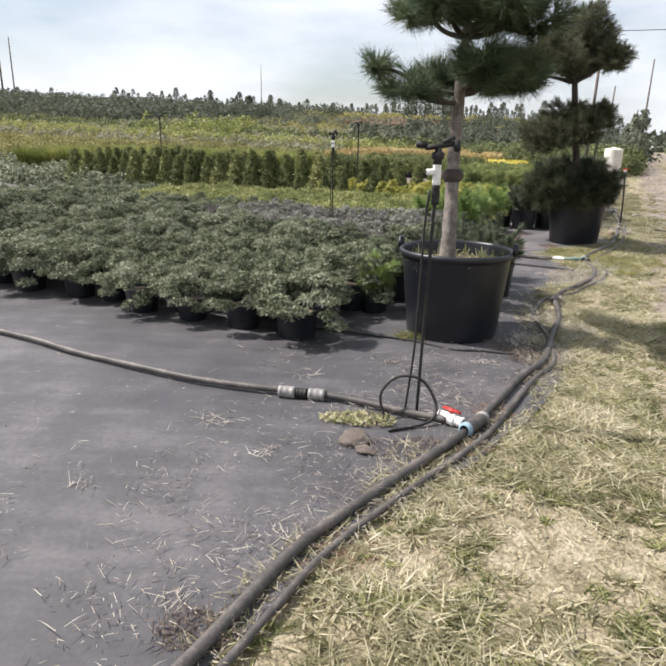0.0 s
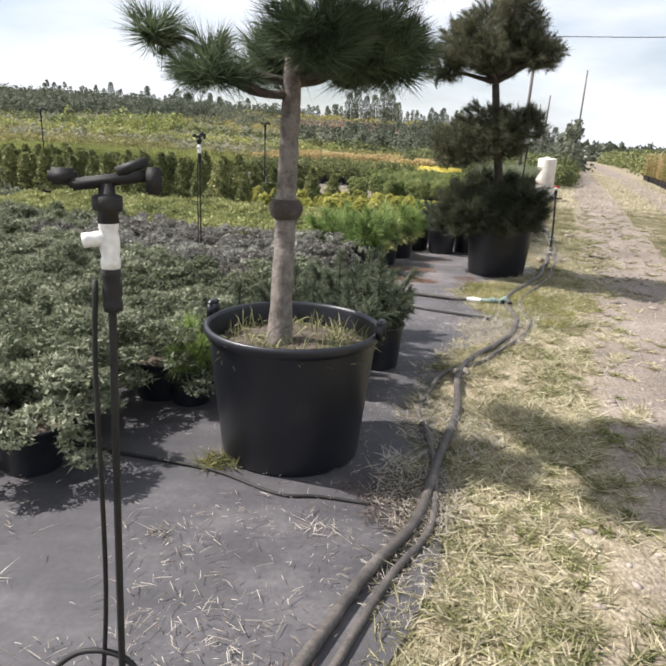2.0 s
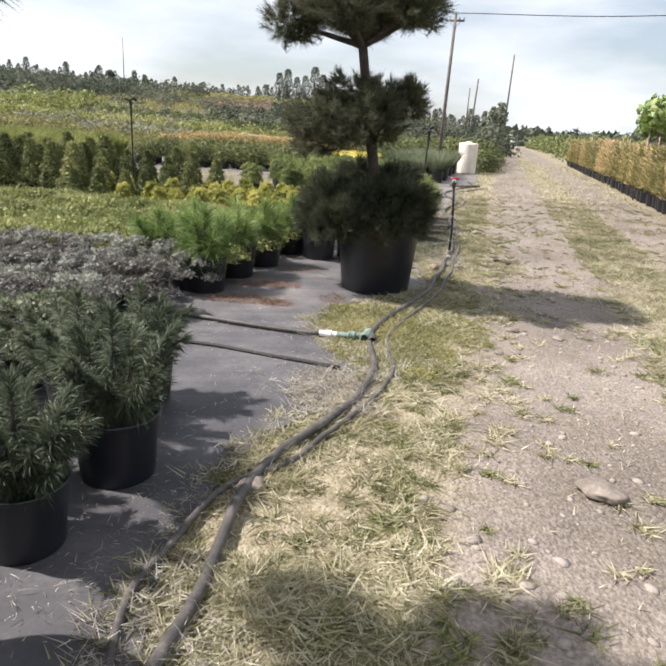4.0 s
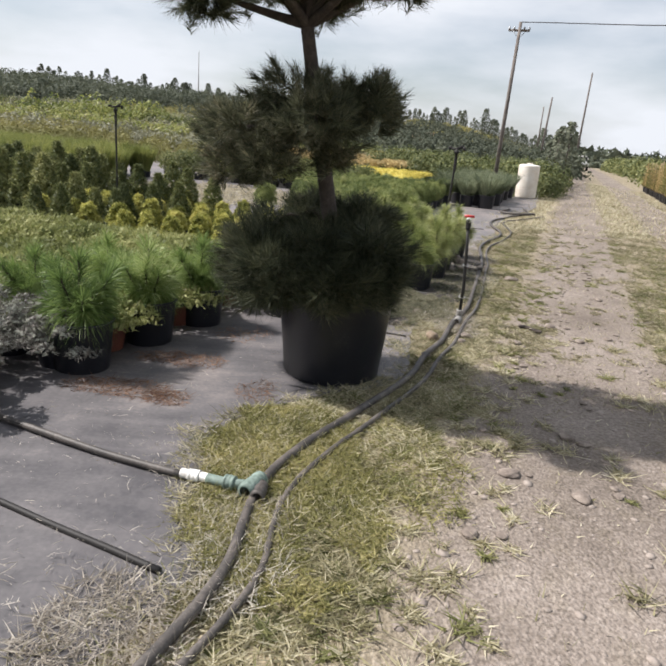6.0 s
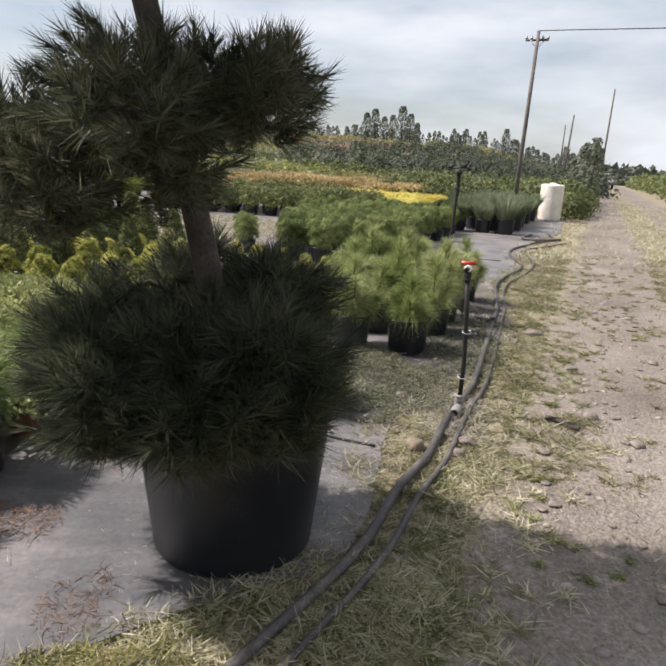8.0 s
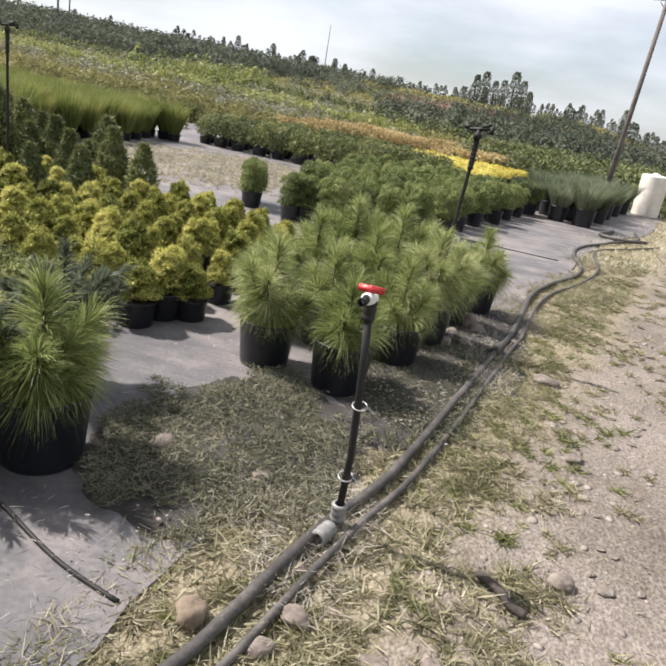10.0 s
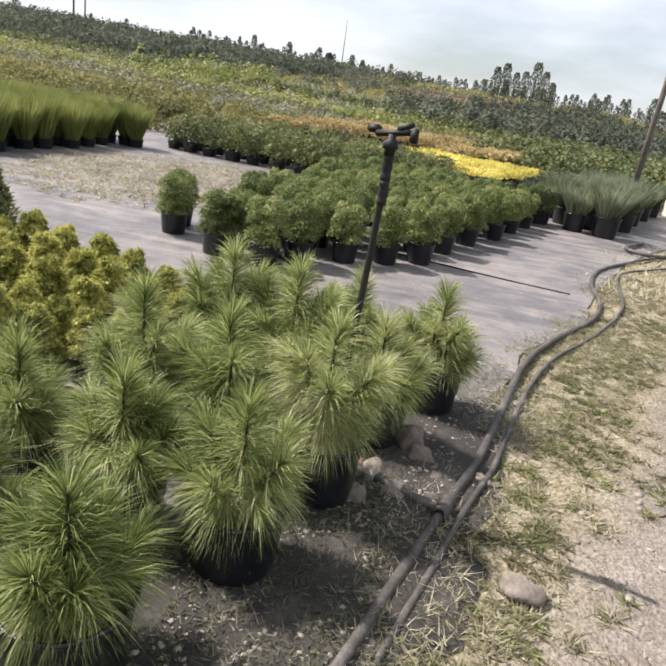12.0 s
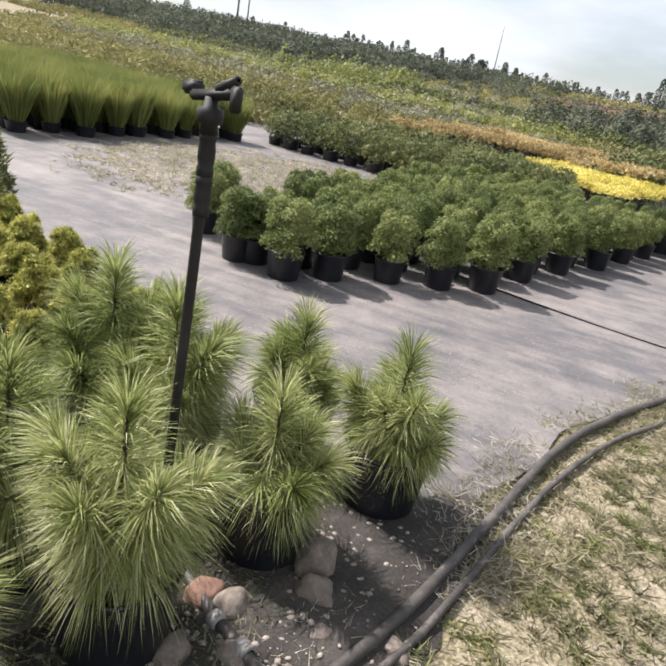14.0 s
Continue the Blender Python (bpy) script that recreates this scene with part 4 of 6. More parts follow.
def tree_two(x, y):
    rs = np.random.RandomState(9)
    t = tub(x, y, 0.38, 0.58)
    tagged(t, label="cloud-pruned dark pine with three foliage tiers in a black tub", category="pine tree", group="specimen pines")
    bm = bmesh.new()
    trunk = spline([(0.0, 0.0, 0.45), (-0.05, -0.02, 0.8), (-0.12, -0.06, 1.2), (-0.2, -0.12, 1.6), (-0.28, -0.2, 2.02)], 7)
    tube(trunk, [0.055 - 0.012 * (p.z - 0.45) for p in trunk], 14, bm)
    part("trunk", bm, M_BARK_DARK, t)
    pads = []
    top = Vector((-0.28, -0.2, 2.02))
    for dx, dy, z, sz, n in ((-0.44, 0.0, 2.25, 0.22, 44), (-0.16, -0.34, 2.3, 0.22, 40), (0.1, 0.05, 2.36, 0.22, 40), (0.48, 0.05, 2.38, 0.19, 38), (0.3, -0.24, 2.34, 0.2, 36), (0.05, 0.34, 2.34, 0.22, 36),
                            (-0.1, 0.0, 2.58, 0.26, 46), (0.18, 0.05, 2.6, 0.25, 46), (0.05, -0.15, 2.72, 0.22, 36), (-0.3, 0.15, 2.5, 0.2, 32), (0.32, 0.2, 2.5, 0.2, 30), (-0.2, 0.1, 2.34, 0.24, 40), (0.15, -0.1, 2.4, 0.24, 40), (-0.25, -0.2, 2.45, 0.24, 40)):
        tip = top + Vector((dx * (1.3 if dx < 0 else 0.95) + 0.02, dy * 1.15, (z - top.z) * 1.15 - 0.1))
        sz, n = sz * 1.2, int(n * 1.6)
        limb(None, [top, top.lerp(tip, 0.35) + Vector((0, 0, -0.02)), top.lerp(tip, 0.75) + Vector((0, 0, -0.03)), tip], 0.03, 0.007, t)
        pads.append(((tip.x, tip.y, tip.z), (sz, sz, sz * 0.75), n))
    mid = Vector((-0.2, -0.12, 1.62))
    for dx, dy, z, sz, n in ((-0.56, 0.0, 1.52, 0.24, 44), (-0.4, -0.3, 1.55, 0.26, 44), (0.0, -0.42, 1.62, 0.26, 44), (0.36, -0.15, 1.7, 0.24, 40), (0.46, 0.05, 1.78, 0.18, 30), (0.1, 0.35, 1.68, 0.26, 40), (-0.3, 0.32, 1.62, 0.26, 40),
                            (-0.15, 0.0, 1.74, 0.3, 56), (-0.5, -0.1, 1.36, 0.22, 34), (0.17, -0.1, 1.74, 0.28, 44), (-0.25, -0.35, 1.42, 0.22, 34), (0.1, -0.3, 1.48, 0.2, 30)):
        tip = mid + Vector((dx * (0.9 if dx < 0 else 0.75) + 0.01, dy * 0.95, z - mid.z - 0.07))
        limb(None, [mid + Vector((0.02, 0, -0.12)), mid.lerp(tip, 0.5) + Vector((0, 0, -0.06)), tip], 0.02, 0.006, t)
        pads.append(((tip.x, tip.y, tip.z), (sz, sz, sz * 0.62), n))
    v, f = pine_pads(rs, pads, 56, 0.085, 0.0044, 1, 1.7)
    raw("needles", v, f, L_TREE_RUST, t)
    pads = []
    for i in range(23):
        a = i * 2.4
        ln = 0.27 + 0.2 * rs.random()
        z = 0.62 + 0.38 * rs.random()
        tip = Vector((math.cos(a) * ln * (0.78 if math.cos(a) > 0 else 1.0) - 0.08, math.sin(a) * ln, z))
        limb(None, [(-0.02, 0, 0.62), (tip.x * 0.5, tip.y * 0.5, z + 0.04), tip], 0.018, 0.006, t)
        pads.append(((tip.x, tip.y, tip.z), (0.24, 0.24, 0.15), 40))
    for px, py, pz in ((-0.52, -0.08, 0.72), (-0.58, 0.12, 0.6), (-0.46, -0.26, 0.58), (-0.34, -0.38, 0.66), (-0.1, -0.44, 0.64), (0.22, -0.36, 0.7), (-0.5, 0.02, 0.88), (-0.4, 0.3, 0.66)):
        limb(None, [(-0.02, 0, 0.62), (px * 0.55, py * 0.55, pz + 0.1), (px, py, pz)], 0.016, 0.005, t)
        pads.append(((px, py, pz), (0.2, 0.2, 0.15), 34))
    for i in range(4):
        pads.append(((0.12 * math.cos(i * 1.7), 0.12 * math.sin(i * 1.7), 0.92), (0.2, 0.2, 0.1), 26))
    v, f = pine_pads(rs, pads, 52, 0.115, 0.0046, 1, 1.5)
    raw("skirt_needles", v, f, L_TREE_RUST, t)
    return t


tree_one(0.06, 2.93)
tree_two(2.16, 7.41)


# ---- potted plants ----
def needle_pine(name, seed, leafmat, label, shoots=9, spread=0.2, tall=0.42, r=0.175, h=0.28, length=0.19, needles=560, width=0.003):
    """A young long-needled pine: soft bottle-brush shoots over a black pot."""
    rs = np.random.RandomState(seed)
    t = empty(name, 0, 0, -50)
    tagged(t, label=label, category="potted pine", group="potted pines")
    pot_parts(t, r, h)
    bm, sets = bmesh.new(), []
    tips = [(0, 0, tall, 1.0)] + [(spread * math.cos(i * 2.4 + 0.4 * rs.random()) * (0.55 + 0.45 * rs.random()), spread * math.sin(i * 2.4) * (0.55 + 0.45 * rs.random()), tall * (0.3 + 0.5 * rs.random()), 0.9) for i in range(shoots)]
    for x, y, z, k in tips:
        tip = Vector((x, y, h * 0.9 + z))
        limb(bm, [(0, 0, h * 0.86), (x * 0.5, y * 0.5, h * 0.9 + z * 0.4), tip], 0.012, 0.005)
        ax = np.array([x * 1.6, y * 1.6, 0.28 + z * 0.5])
        sets.append(tuft(rs, tip, ax, needles, length * k, width, 84, 0.21, 0.3, 2))
        low = Vector((x * 0.6, y * 0.6, h * 0.9 + z * 0.55))
        sets.append(tuft(rs, low, ax, needles // 2, length * k, width, 100, 0.13, 0.36, 2))
    for i in range(7):
        a = i * 0.9
        sets.append(tuft(rs, np.array([r * 0.75 * math.cos(a), r * 0.75 * math.sin(a), h + 0.06]), np.array([math.cos(a), math.sin(a), 0.1]), needles // 5, length * 0.85, width, 70, 0.08, 0.38, 2))
    part("stem", bm, M_BARK_DARK, t)
    v, f = merge(*sets)
    raw("needles", v, f, leafmat, t)
    return t


def gone(*things):
    """Takes away the first ones, from which the others were copied."""
    for t in things:
        for o in (*t.children_recursive, t):
            bpy.data.objects.remove(o)


rnd = random.Random(7)
PINES = [needle_pine("potted_pine", 11 + i, L_PINE, "long-needled young pine, yellow-green, in a black pot", 6 + i, 0.18 + 0.02 * i, 0.32 + 0.07 * i) for i in range(3)]
LIME = [needle_pine("potted_pine", 31 + i, L_PINE_LIME, "bright lime-green soft pine in a black pot", 8, 0.2, 0.34, needles=300, width=0.0035) for i in range(2)]
MUGO = [needle_pine("potted_pine", 51 + i, L_MUGO, "dense grey-green dwarf pine in a black pot", 26, 0.28, 0.42, length=0.09, needles=300, width=0.0042) for i in range(2)]
for i, (x, y, s) in enumerate(((3.05, 10.1, 1.0), (3.3, 10.65, 0.95), (3.45, 11.17, 1.02), (3.58, 11.72, 1.02), (3.82, 12.22, 1.0),
                               (2.6, 10.2, 0.95), (2.84, 10.72, 1.0), (3.02, 11.2, 1.05), (3.14, 11.75, 1.05), (3.36, 12.3, 1.05),
                               (2.6, 11.3, 1.05), (2.78, 11.85, 1.05), (2.42, 10.75, 1.0), (2.12, 8.85, 1.05))):
    place(PINES[i % 3], x, y, rnd.uniform(0, 360), s)
for i, (x, y, s) in enumerate(((0.64, 7.14, 1.12), (0.88, 7.74, 1.1), (1.14, 8.25, 1.05), (1.46, 8.95, 1.0), (0.2, 7.55, 1.0), (0.45, 8.2, 1.0), (-0.5, 3.42, 0.72))):
    place(LIME[i % 2], x, y, rnd.uniform(0, 360), s)
for i, (x, y, s) in enumerate(((0.33, 3.66, 0.9), (0.54, 4.12, 1.02), (0.02, 3.98, 0.95), (0.3, 4.55, 0.95), (0.52, 4.85, 0.9), (-0.3, 3.85, 0.8), (1.85, 9.4, 1.0), (1.75, 8.7, 1.1))):
    place(MUGO[i % 2], x, y, rnd.uniform(0, 360), s)


tg = part("plant_tag", box(bmesh.new(), (0.03, 0.002, 0.05), Matrix.Identity(4), 0.0), M_WHITE, smooth=False)
tg.matrix_basis = pose(0.45, 3.66, 0.3, 12, 4, 25)
tagged(tg, label="small white plastic label tucked in a pine pot", category="plant label")


def mound(name, seed, leafmat, label, category, group, wide, tall, n, size, r, h, lumps=7, pot=True, cone=0.0, long=1.0, potmat=None, low=0.75, lump=0.5):
    """A shrub of many small sprays gathered in lumps over its pot; cone above 0 draws it to a point."""
    rs = np.random.RandomState(seed)
    t = empty(name, 0, 0, -50)
    tagged(t, label=label, category=category, group=group)
    if pot:
        pot_parts(t, r, h, potmat, 18)
    z0 = h * 0.85
    centres = []
    for i in range(lumps):
        k = (i + 0.5) / lumps
        a = i * 2.4 + rs.random()
        zz = z0 + tall * (0.08 + 0.76 * k)
        rad = wide * (1 - cone * k) * (0.62 if i else 0.1) * (0.8 + 0.4 * rs.random()) * (1.0 if low > 0.5 or cone else 0.45 + 1.1 * math.sqrt(k))
        if cone == 0:
            zz = z0 + tall * ((0.35 + 0.35 * rs.random()) if low > 0.5 else (0.22 + 0.55 * rs.random() - 0.5 * k * k))
        centres.append((rad * math.cos(a), rad * math.sin(a), zz, wide * ((0.5 if low > 0.5 else 0.235) if cone == 0 else lump * (1 - 0.65 * cone * k))))
    per = n // lumps
    base, out = [], []
    for cx, cy, cz, cr in centres:
        d = units(rs, per)
        d[:, 2] = np.abs(d[:, 2]) * 0.9 + d[:, 2] * 0.1 - (0.15 if low > 0.5 else 0.35)
        k = (0.55 + 0.5 * rs.random(per))[:, None]
        p = np.array([cx, cy, cz]) + d * cr * k * np.array([1, 1, 0.8 if cone == 0 else 1.3])
        base.append(p)
        out.append(d + 0.5 * units(rs, per) + np.array([0, 0, 0.3]))
    base, out = np.concatenate(base), np.concatenate(out)
    out /= np.linalg.norm(out, axis=1)[:, None]
    base[:, 2] = np.maximum(base[:, 2], z0 * low if pot else 0.02)
    a, b = flakes(base[::2], out[::2], size * (0.6 + 0.8 * rs.random(len(base[::2]))), rs, long), blades(base[1::2], out[1::2], size * (0.9 + 0.9 * rs.random(len(base[1::2]))), size * 0.32, rs, 0.1)
    v, f = merge(a, b)
    raw("foliage", v, f, leafmat, t)
    return t


def cone_plant(seed, wide, tall, n):
    """A tight pointed cypress with a lumpy surface."""
    rs = np.random.RandomState(seed)
    t = empty("cone_cypress", 0, 0, -50)
    tagged(t, label="dark green cone-shaped cypress in a black pot", category="potted conifer", group="green cypress bed")
    pot_parts(t, 0.14, 0.18, None, 18)
    h, a = rs.random(n) ** 1.25, rs.random(n) * 6.283
    lump = 1 + 0.16 * np.sin(a * 4 + h * 9 + seed) + 0.12 * np.sin(h * 26 + a * 2)
    r = wide * (1 - h) ** 0.75 * (0.72 + 0.3 * rs.random(n)) * lump + 0.012
    p = np.stack([np.cos(a) * r, np.sin(a) * r, 0.14 + tall * h], 1)
    out = np.stack([np.cos(a), np.sin(a), 0.7 + 0 * a], 1) + 0.45 * units(rs, n)
    out /= np.linalg.norm(out, axis=1)[:, None]
    v, f = merge(flakes(p[::2], out[::2], 0.034 * (0.6 + 0.8 * rs.random(len(p[::2]))), rs, 1.2), blades(p[1::2], out[1::2], 0.05 * (0.6 + 0.8 * rs.random(len(p[1::2]))), 0.014, rs, 0.0))
    raw("foliage", v, f, L_CONE, t)
    return t


def bed(kinds, u0, u1, v0, v1, du, dv, jitter=0.06, scale=(0.9, 1.12), keep=None, skew=0.0):
    made = []
    i = 0
    u = u0
    while u <= u1:
        v = v0 + (0.5 * dv if i % 2 else 0)
        while v <= v1:
            x, y = at(u + rnd.uniform(-jitter, jitter) + skew * v, v + rnd.uniform(-jitter, jitter))
            if keep is None or keep(u + skew * v, v):
                made.append(place(rnd.choice(kinds), x, y, rnd.uniform(0, 360), rnd.uniform(*scale), height(x, y)))
            v += dv
        u += du
        i += 1
    return made


JUN = [mound("potted_juniper", 70 + i, L_JUNIPER, "low blue-green spreading juniper in a black pot", "potted juniper", "juniper bed", 0.29, 0.33, 8000, 0.022, 0.14, 0.19, 40, low=0.4) for i in range(3)]
JUM = [mound("potted_juniper", 76 + i, L_JUNIPER_MAUVE, "low mauve-grey spreading juniper in a black pot", "potted juniper", "juniper bed", 0.27, 0.28, 5600, 0.023, 0.14, 0.18, 34, low=0.49) for i in range(2)]
bed(JUN, 0.15, 3.0, 0.0, 7.4, 0.43, 0.45, jitter=0.09, scale=(0.82, 1.16), skew=0.1)
bed(JUM, 3.25, 5.0, 0.15, 3.2, 0.42, 0.44)
JUF = mound("potted_juniper", 79, L_JUNIPER, "low blue-green spreading juniper in a black pot", "potted juniper", "juniper bed", 0.3, 0.28, 2200, 0.042, 0.14, 0.18, 20, low=0.49)
bed([JUF], 3.25, 7.2, 3.4, 8.6, 0.46, 0.5, keep=lambda u, v: u < 5.1 or v > 6.6)
RED = [mound("potted_groundcover", 80 + i, L_LIGHT, "yellow-green groundcover in a brown-red pot", "potted groundcover", "light green bed", 0.26, 0.16, 2000, 0.032, 0.12, 0.13, 6, potmat=M_POT_RED) for i in range(2)]
bed(RED, 5.3, 7.9, 0.1, 6.3, 0.36, 0.38, scale=(1.0, 1.3))
GLD = [mound("golden_dwarf_cypress", 85 + i, L_GOLD, "golden knobbly dwarf cypress in a black pot", "potted conifer", "golden cypress bed", 0.21, 0.36, 5600, 0.026, 0.155, 0.2, 20, cone=0.7, low=0.7, lump=0.32) for i in range(3)]
CON = [cone_plant(95 + i, 0.19, 0.6 + 0.06 * i, 2600) for i in range(2)]
bed(GLD, 8.5, 10.75, 0.1, 2.4, 0.31, 0.31, scale=(0.7, 0.92), skew=-0.1)
bed(GLD + CON[:1], 8.4, 10.9, 2.5, 4.0, 0.36, 0.38, scale=(0.8, 1.0))
bed(CON, 9.0, 11.0, 4.1, 11.0, 0.4, 0.4, scale=(1.0, 1.3))
for u, v, k in ((10.5, 2.35, 1.0), (10.5, 2.8, 1.12), (10.2, 3.1, 1.0), (10.8, 3.25, 1.2), (10.4, 3.6, 1.1)):
    x, y = at(u, v)
    place(CON[0], x, y, 60 * u, k)
for x, y, k in ((1.75, 10.32, 0.8), (1.98, 10.6, 0.72), (1.4, 10.45, 0.85)):
    place(GLD[1], x, y, 50 * x, k)
SHR = [mound("potted_shrub", 105 + i, L_SHRUB, "rounded mid-green shrub in a black pot", "potted shrub", "rounded shrub bed", 0.225, 0.45, 7000, 0.02, 0.14, 0.21, 18, cone=0.35, low=0.5, lump=0.42) for i in range(2)]
bed(SHR, 12.3, 19.0, 0.35, 3.7, 0.41, 0.4, scale=(0.92, 1.1), keep=lambda u, v: max(0.34, 1.0 - 0.5 * (u - 12.2)) < v < 1.9 + 0.33 * (u - 12.2))
for u, v in ((12.42, 2.38), (12.75, 2.62), (12.2, 1.6)):
    x, y = at(u, v)
    place(SHR[0], x, y, 40, 1.0)
YEL = mound("potted_golden_shrub", 110, L_YELLOW, "bright yellow low shrub in a black pot", "potted shrub", "yellow shrub bed", 0.3, 0.32, 500, 0.05, 0.15, 0.24, 7)
bed([YEL], 21.9, 25.6, 2.3, 6.0, 0.5, 0.5)
ORA = mound("potted_tawny_shrub", 112, L_ORANGE, "tawny orange shrub in a black pot", "potted shrub", "tawny shrub bed", 0.32, 0.42, 420, 0.06, 0.15, 0.24, 7)
bed([ORA], 26.0, 31.5, 3.8, 11.5, 0.75, 0.75, scale=(1.0, 1.4))
DRK = mound("potted_dark_shrub", 114, L_CONE, "dark green low shrub in a black pot", "potted shrub", "dark shrub bed", 0.3, 0.5, 700, 0.05, 0.15, 0.16, 12, cone=0.3, low=0.3)
bed([DRK], 19.0, 21.8, 3.0, 8.5, 0.52, 0.52, scale=(1.0, 1.3), skew=-0.12)


def grass_clump(name, seed, leafmat, label, tall, wide, n, r, h, width=0.006):
    rs = np.random.RandomState(seed)
    t = empty(name, 0, 0, -50)
    tagged(t, label=label, category="potted grass", group=name + "s")
    pot_parts(t, r, h, None, 18)
    a = rs.random(n) * 6.283
    base = np.stack([np.cos(a), np.sin(a), np.zeros(n)], 1) * (r * 0.7 * rs.random(n))[:, None] + np.array([0, 0, h * 0.86])
    way = np.stack([np.cos(a) * wide, np.sin(a) * wide, np.ones(n)], 1) * (0.4 + 0.6 * rs.random(n))[:, None] + np.array([0, 0, 0.6])
    way /= np.linalg.norm(way, axis=1)[:, None]
    v, f = blades(base, way, tall * (0.6 + 0.5 * rs.random(n)), width, rs, 0.22, 2)
    raw("blades", v, f, leafmat, t)
    return t


FUZ = [grass_clump("potted_grass", 120 + i, L_FUZZ, "fuzzy grey-green grass clump in a black pot", 0.66, 0.9, 700, 0.17, 0.26, 0.008) for i in range(2)]
bed(FUZ, 18.9, 24.0, -0.7, 0.6, 0.62, 0.58, scale=(1.05, 1.35))
TALL = [grass_clump("tall_potted_grass", 130 + i, L_GRASSES, "tall upright green grass in a black pot", 1.0, 0.6, 760, 0.16, 0.16, 0.011) for i in range(2)]
bed(TALL, 12.6, 17.4, 7.6, 17.0, 0.55, 0.34, jitter=0.1, keep=lambda u, v: v > 7.0 + 0.25 * (u - 12))
gone(*PINES, *LIME, *MUGO, *JUN, *JUM, JUF, *RED, *GLD, *CON, *SHR, YEL, ORA, DRK, *FUZ, *TALL)


# ---- far slope: joined shrubs and the tree line ----
def far_patch(name, leafmat, label, u0, u1, v0, v1, count, wide, tall, per, size, seed, cone=0.0, cat="shrubs", keep=None, rows=0.0):
    rs = np.random.RandomState(seed)
    base, out, sz = [], [], []
    for _ in range(count):
        u, v = rs.uniform(u0, u1), rs.uniform(v0, v1)
        if rows:
            u = round(u / rows) * rows + rs.normal(0, rows * 0.1)
        if keep and not keep(u, v):
            continue
        x, y = at(u, v)
        g = height(x, y)
        s = 0.7 + 0.6 * rs.random()
        d = units(rs, int(per * 1.35))
        d[:, 2] = np.abs(d[:, 2])
        k = d[:, 2]
        p = d * np.array([wide, wide, tall]) * s * (0.7 + 0.4 * rs.random(len(d)))[:, None]
        p[:, :2] *= (1 - cone * k)[:, None]
        base.append(p + np.array([x, y, g]))
        out.append(d + 0.6 * units(rs, len(d)))
        sz.append(np.full(len(d), size * s))
    base, out, sz = np.concatenate(base), np.concatenate(out), np.concatenate(sz)
    out /= np.linalg.norm(out, axis=1)[:, None]
    v, f = flakes(base, out, sz * 0.9 * (0.6 + 0.8 * rs.random(len(base))), rs, 1.1)
    return tagged(raw(name, v, f, leafmat), label=label, category=cat, kind="stuff")


far_patch("shrub_rows", L_FAR, "olive and green nursery shrubs in distant rows", 18.5, 42, 3, 30, 1500, 0.42, 0.55, 110, 0.1, 1, keep=lambda u, v: (u > 31 or v > 11) and int(u * 0.8) % 3 != 2)
far_patch("left_shrub_rows", L_JUNIPER, "blue-green low shrubs in rows beside the far beds", 8.5, 18, 8.6, 22, 600, 0.4, 0.4, 100, 0.08, 11, keep=lambda u, v: u < 12 or v > 19)
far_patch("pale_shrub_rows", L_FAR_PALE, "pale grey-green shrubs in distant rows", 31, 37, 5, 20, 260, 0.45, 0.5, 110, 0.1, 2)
far_patch("tall_shrubs", L_CONE, "dark green waist-high shrubs across the middle distance", 25, 40, -2.2, 5, 380, 0.45, 0.9, 190, 0.09, 3, keep=lambda u, v: u > 26.5 or v < 1.8)
far_patch("hillside_shrubs", L_FAR, "mixed dull green shrubs on the slope", 40, 95, 0, 90, 2600, 0.75, 0.5, 70, 0.15, 4, rows=2.6)
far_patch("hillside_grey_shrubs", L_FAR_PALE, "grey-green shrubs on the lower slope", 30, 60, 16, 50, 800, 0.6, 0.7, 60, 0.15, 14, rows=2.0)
far_patch("russet_shrubs", L_FAR_RED, "russet brown scrub on the slope", 74, 96, 14, 32, 420, 0.9, 0.7, 40, 0.28, 5)
far_patch("hilltop_scrub", L_FAR, "dry green scrub near the skyline", 95, 185, 0, 190, 1500, 1.3, 1.0, 50, 0.34, 6)
far_patch("dark_hedges", L_FAR_DARK, "dark hedge rows on the slope", 46, 120, -3, 22, 900, 0.75, 1.5, 90, 0.2, 7, cone=0.5, rows=3.0)
far_patch("dark_scrub", L_FAR_DARK, "dark scrub and small trees on the hill", 48, 120, 46, 150, 1000, 1.5, 2.0, 80, 0.32, 8)
far_patch("outer_shrub_rows", L_FAR, "olive shrubs in rows on the far side of the tall grass", 14, 60, 20, 64, 1500, 0.55, 0.55, 60, 0.14, 12, rows=1.8)
far_patch("green_band", L_CONE, "a dark green band of shrubs across the slope", 44, 48, 4, 60, 420, 0.6, 0.9, 80, 0.15, 15)
far_patch("green_band", L_GRASSES, "a yellow-green band of shrubs across the slope", 36, 40, 12, 60, 420, 0.55, 0.8, 80, 0.13, 16)
far_patch("green_band", L_FAR_DARK, "dark shrubs dotted over the upper slope", 60, 90, 6, 60, 160, 0.9, 1.1, 90, 0.2, 17)
far_patch("golden_treelets", L_GRASSES, "yellow-green treelets on the hillside", 40, 50, 26, 36, 60, 0.7, 1.5, 60, 0.2, 9)


